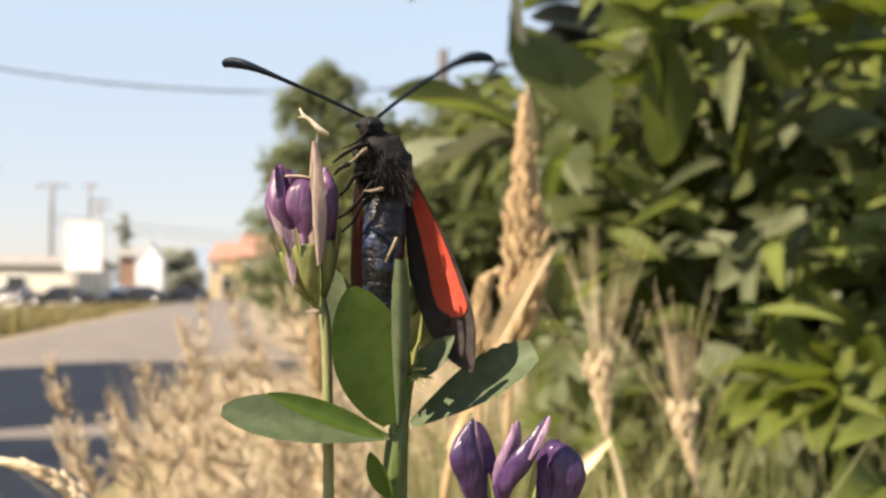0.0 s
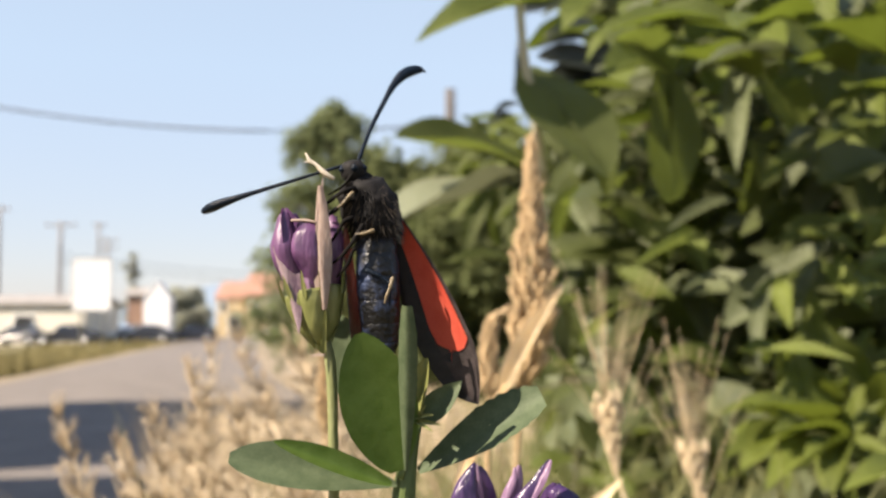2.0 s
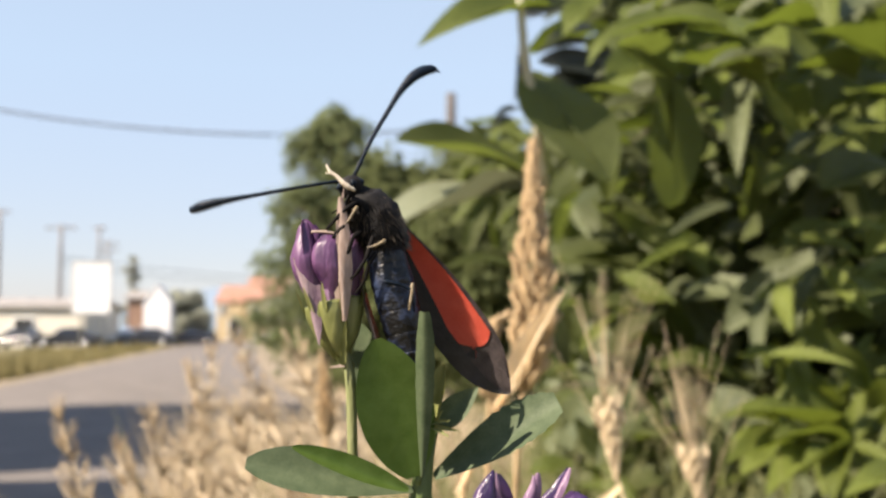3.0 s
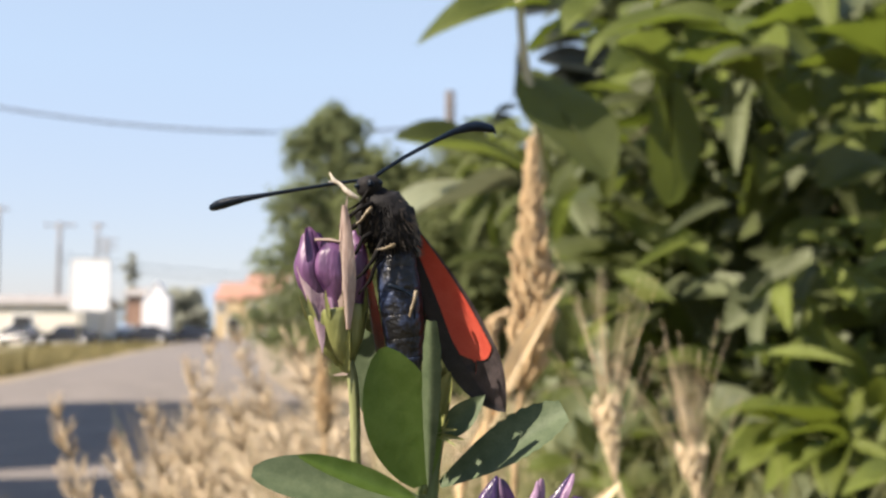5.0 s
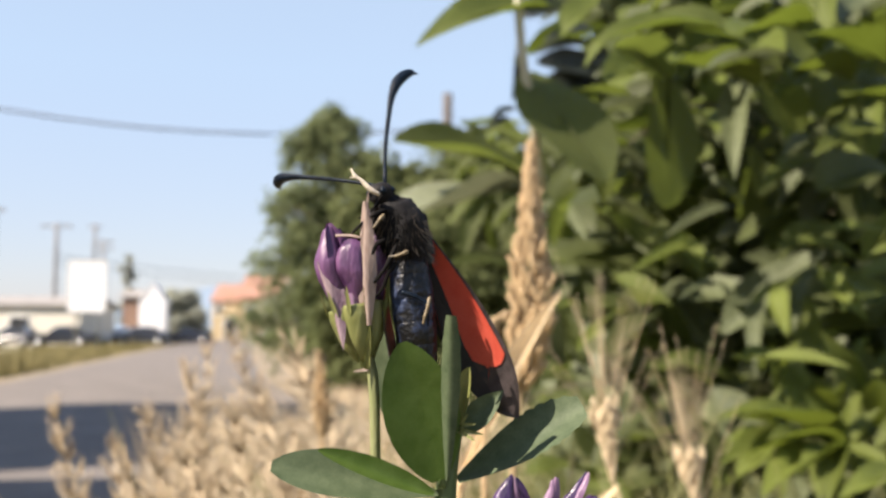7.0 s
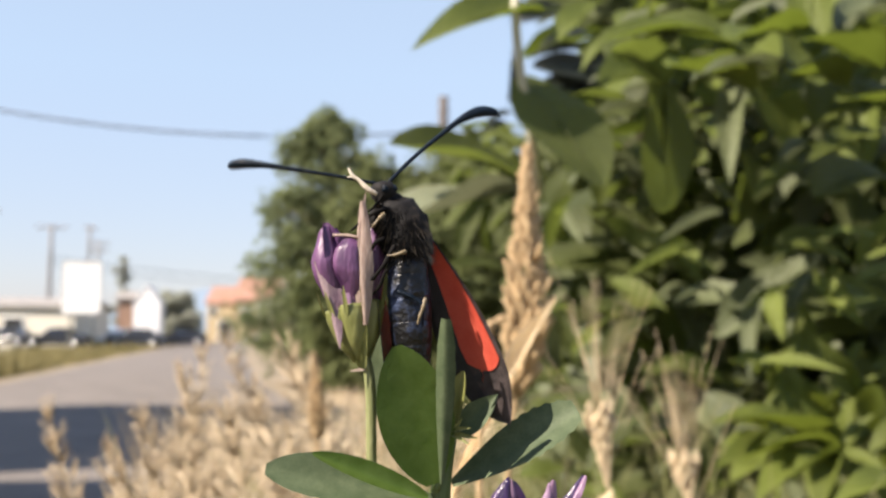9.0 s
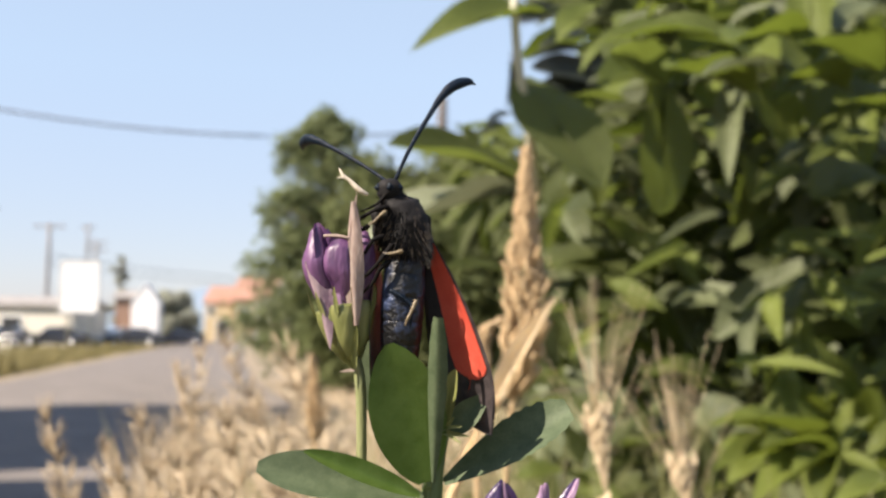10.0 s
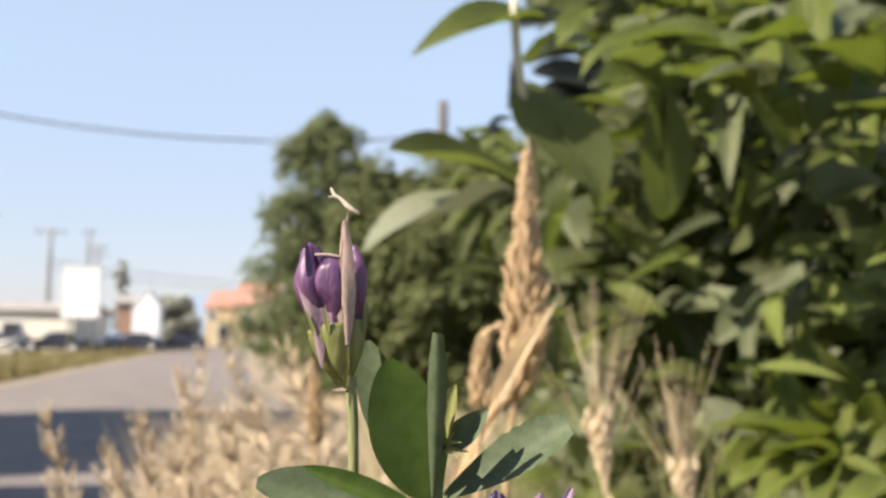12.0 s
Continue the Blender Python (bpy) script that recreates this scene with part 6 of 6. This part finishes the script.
LEFT_ANTENNA = [
    (0, pose(-0.00105, -0.00035, 0.0034, -65.6, 19.5, 100.8)),
    (0.4, pose(-0.00105, -0.00035, 0.0034, -33.4, 49.2, 85.1)),
    (0.47, pose(-0.00105, -0.00035, 0.0034, -29.7, 45.3, 87.6)),
    (0.5, pose(-0.00105, -0.00035, 0.0034, -26.6, 45.8, 89)),
    (0.53, pose(-0.00105, -0.00035, 0.0034, -27.8, 44.9, 88.7)),
    (0.8, pose(-0.00105, -0.00035, 0.0034, -104, -2.6, 86.3)),
    (1, pose(-0.00105, -0.00035, 0.0034, -110.9, -5.3, 87.1)),
    (1.2, pose(-0.00105, -0.00035, 0.0034, -28, 39.3, 95.9)),
    (1.5, pose(-0.00105, -0.00035, 0.0034, -51.2, 45, 75.8)),
    (1.6, pose(-0.00105, -0.00035, 0.0034, -92.5, 4.7, 76.4)),
    (2, pose(-0.00105, -0.00035, 0.0034, -101.6, -0.1, 85.6)),
    (2.4, pose(-0.00105, -0.00035, 0.0034, -65.9, 34.3, 53.6)),
    (2.47, pose(-0.00105, -0.00035, 0.0034, -55.2, 38.6, 61.2)),
    (2.5, pose(-0.00105, -0.00035, 0.0034, -52.9, 40.2, 62)),
    (2.53, pose(-0.00105, -0.00035, 0.0034, -53.7, 39.2, 61.9)),
    (2.8, pose(-0.00105, -0.00035, 0.0034, -63.9, 13.8, 78.5)),
    (3, pose(-0.00105, -0.00035, 0.0034, -84.9, 2.4, 83.2)),
    (3.2, pose(-0.00105, -0.00035, 0.0034, -96.2, -2.6, 75.8)),
    (4.8, pose(-0.00105, -0.00035, 0.0034, -114.3, -10.5, 83.6)),
    (4.95, pose(-0.00105, -0.00035, 0.0034, -91.9, 3, 85.8)),
    (5, pose(-0.00105, -0.00035, 0.0034, -91.1, 3.8, 86.6)),
    (5.04, pose(-0.00105, -0.00035, 0.0034, -89.1, 5.1, 85.8)),
    (5.1, pose(-0.00105, -0.00035, 0.0034, -35.7, 41.8, 90.1)),
    (5.5, pose(-0.00105, -0.00035, 0.0034, -20.9, 64.3, 99.8)),
    (5.7, pose(-0.00105, -0.00035, 0.0034, 8.4, 69.6, 125.2)),
    (6, pose(-0.00105, -0.00035, 0.0034, 9.9, 63, 126)),
    (6.3, pose(-0.00105, -0.00035, 0.0034, -64.7, 37.4, 62.5)),
    (6.47, pose(-0.00105, -0.00035, 0.0034, -100.9, -5.4, 77.4)),
    (6.5, pose(-0.00105, -0.00035, 0.0034, -99.8, -5.5, 75)),
    (6.53, pose(-0.00105, -0.00035, 0.0034, -100.4, -5.3, 76.9)),
    (6.6, pose(-0.00105, -0.00035, 0.0034, -62.7, 47.9, 54.3)),
    (7, pose(-0.00105, -0.00035, 0.0034, -70, 38.9, 56.2)),
    (7.2, pose(-0.00105, -0.00035, 0.0034, -61.6, 45.6, 64.8)),
    (8.8, pose(-0.00105, -0.00035, 0.0034, -84.3, 9.7, 66.3)),
    (9, pose(-0.00105, -0.00035, 0.0034, -74.3, 14.2, 86.5)),
    (9.5, pose(-0.00105, -0.00035, 0.0034, -8.6, 57.4, 104)),
    (10, pose(-0.00105, -0.00035, 0.0034, -46.3, 52.9, 83)),
    (10.5, pose(-0.00105, -0.00035, 0.0034, -7, 46.2, 107.2)),
    (11, pose(-0.00105, -0.00035, 0.0034, -100.4, -2.7, 85.1)),
    (11.3, pose(-0.00105, -0.00035, 0.0034, -4.1, 46.8, 106.3)),
    (11.5, pose(-0.00105, -0.00035, 0.0034, 52.1, 33.8, 144.1)),
    (11.6, pose(-0.00105, -0.00035, 0.0034, 10.8, 47.4, 121.9)),
    (11.7, pose(-0.00105, -0.00035, 0.0034, 95.3, 67.7, -155.2)),
    (12, pose(-0.00105, -0.00035, 0.0034, 95.3, 67.7, -155.2)),
]
RIGHT_ANTENNA = [
    (0, pose(-0.00055, -0.00035, 0.00345, -38.6, 46.6, -15.4)),
    (0.4, pose(-0.00055, -0.00035, 0.00345, -26.8, 17.5, 5.7)),
    (0.47, pose(-0.00055, -0.00035, 0.00345, -21.2, 23.4, -1.1)),
    (0.5, pose(-0.00055, -0.00035, 0.00345, -20.7, 24.9, -2.3)),
    (0.53, pose(-0.00055, -0.00035, 0.00345, -20.2, 23.8, -1.9)),
    (0.8, pose(-0.00055, -0.00035, 0.00345, -22.5, 30.3, -3.6)),
    (1, pose(-0.00055, -0.00035, 0.00345, -35, 54, -20.4)),
    (1.2, pose(-0.00055, -0.00035, 0.00345, -23.8, 66, -20.3)),
    (1.5, pose(-0.00055, -0.00035, 0.00345, -29.4, 33.1, -3.2)),
    (1.6, pose(-0.00055, -0.00035, 0.00345, -26.3, 40.4, -7.5)),
    (2, pose(-0.00055, -0.00035, 0.00345, -31.4, 30.6, -1)),
    (2.4, pose(-0.00055, -0.00035, 0.00345, -21.2, 13.3, 5.5)),
    (2.47, pose(-0.00055, -0.00035, 0.00345, -16.3, 19.2, -1.3)),
    (2.5, pose(-0.00055, -0.00035, 0.00345, -15.7, 20.5, -2.4)),
    (2.53, pose(-0.00055, -0.00035, 0.00345, -15.8, 19.7, -2)),
    (2.8, pose(-0.00055, -0.00035, 0.00345, -19.2, 30.1, -4.2)),
    (3, pose(-0.00055, -0.00035, 0.00345, -18.3, 45.5, -11.3)),
    (3.2, pose(-0.00055, -0.00035, 0.00345, -29, 49.6, -14.8)),
    (4.8, pose(-0.00055, -0.00035, 0.00345, -26.4, 39.4, -7.4)),
    (4.95, pose(-0.00055, -0.00035, 0.00345, -47.5, 59, -30.8)),
    (5, pose(-0.00055, -0.00035, 0.00345, -51.4, 58.1, -32.6)),
    (5.04, pose(-0.00055, -0.00035, 0.00345, -52.2, 57.4, -32.3)),
    (5.1, pose(-0.00055, -0.00035, 0.00345, -63.7, 61.4, -45.4)),
    (5.5, pose(-0.00055, -0.00035, 0.00345, -37.7, 33.3, -3.4)),
    (5.7, pose(-0.00055, -0.00035, 0.00345, -38.1, 24.6, 4.2)),
    (6, pose(-0.00055, -0.00035, 0.00345, -34.8, 33.9, -3.5)),
    (6.3, pose(-0.00055, -0.00035, 0.00345, -3.5, 53.1, -6.5)),
    (6.47, pose(-0.00055, -0.00035, 0.00345, -22.2, 17.9, 3.5)),
    (6.5, pose(-0.00055, -0.00035, 0.00345, -21.8, 19, 2.6)),
    (6.53, pose(-0.00055, -0.00035, 0.00345, -22.2, 18.4, 3.2)),
    (6.6, pose(-0.00055, -0.00035, 0.00345, -23.3, 2.4, 12)),
    (7, pose(-0.00055, -0.00035, 0.00345, -25.5, 20.8, 3.9)),
    (7.2, pose(-0.00055, -0.00035, 0.00345, -29.4, 24.2, 3.2)),
    (8.8, pose(-0.00055, -0.00035, 0.00345, -25.4, 62.7, -20.4)),
    (9, pose(-0.00055, -0.00035, 0.00345, -35.2, 50.3, -16.6)),
    (9.5, pose(-0.00055, -0.00035, 0.00345, -27.1, 20.4, 4.5)),
    (10, pose(-0.00055, -0.00035, 0.00345, -25, 29.1, 0.8)),
    (10.5, pose(-0.00055, -0.00035, 0.00345, -25.9, 27.7, -0.4)),
    (11, pose(-0.00055, -0.00035, 0.00345, -26.1, 41.5, -9.2)),
    (11.3, pose(-0.00055, -0.00035, 0.00345, -29.6, 40, -8.2)),
    (11.5, pose(-0.00055, -0.00035, 0.00345, -21.7, 26.5, -0.8)),
    (11.6, pose(-0.00055, -0.00035, 0.00345, -27.2, 22.7, 3.4)),
    (11.7, pose(-0.00055, -0.00035, 0.00345, -76, 14.7, 18.3)),
    (12, pose(-0.00055, -0.00035, 0.00345, -76, 14.7, 18.3)),
]


def hinge_rows(ob, turns):
    base = ob.matrix_basis.copy()
    return [(t, base @ pose(0, 0, 0, rx, 0, 0) @ pose(0, 0, 0, 0, ry, 0) @ pose(0, 0, 0, 0, 0, rz)) for t, (rx, ry, rz) in turns]


def motions():
    walk(raceme, FLOWER_SWAY)
    walk(shoot, SHOOT_SWAY)
    walk(bloom, BLOOM_SWAY)
    walk(moth, MOTH)
    walk(horns["left"], LEFT_ANTENNA)
    walk(horns["right"], RIGHT_ANTENNA)
    still = [(0, (0, 0, 0)), (11.5, (0, 0, 0))]
    walk(wings["right"], hinge_rows(wings["right"], still + [(11.6, (0, -67, 25)), (11.64, (0, -70, 25)), (11.7, (-38, -48, 15)), (11.75, (-40, -100, 15)), (11.8, (-40, -120, 15)), (11.87, (0, -100, 0)), (12, (0, -40, 0))]))
    walk(wings["right_hind"], hinge_rows(wings["right_hind"], still + [(11.6, (0, -52, 25)), (11.64, (0, -56, 25)), (11.7, (-38, -38, 15)), (11.75, (-40, -75, 15)), (11.8, (-40, -95, 15)), (11.87, (0, -60, 0)), (12, (0, -10, 0))]))
    walk(wings["left"], hinge_rows(wings["left"], still + [(11.6, (0, 4, 0)), (11.64, (0, 6, 0)), (11.7, (-38, 20, -50)), (11.75, (-40, 80, -60)), (11.8, (-50, 50, -60)), (11.87, (0, 90, -60)), (12, (0, 40, -60))]))
    walk(wings["left_hind"], hinge_rows(wings["left_hind"], still + [(11.6, (0, 2, 0)), (11.64, (0, 3, 0)), (11.7, (-38, -5, -50)), (11.75, (-40, 40, -60)), (11.8, (-50, 25, -60)), (11.87, (0, 50, -60)), (12, (0, 10, -60))]))


motions()
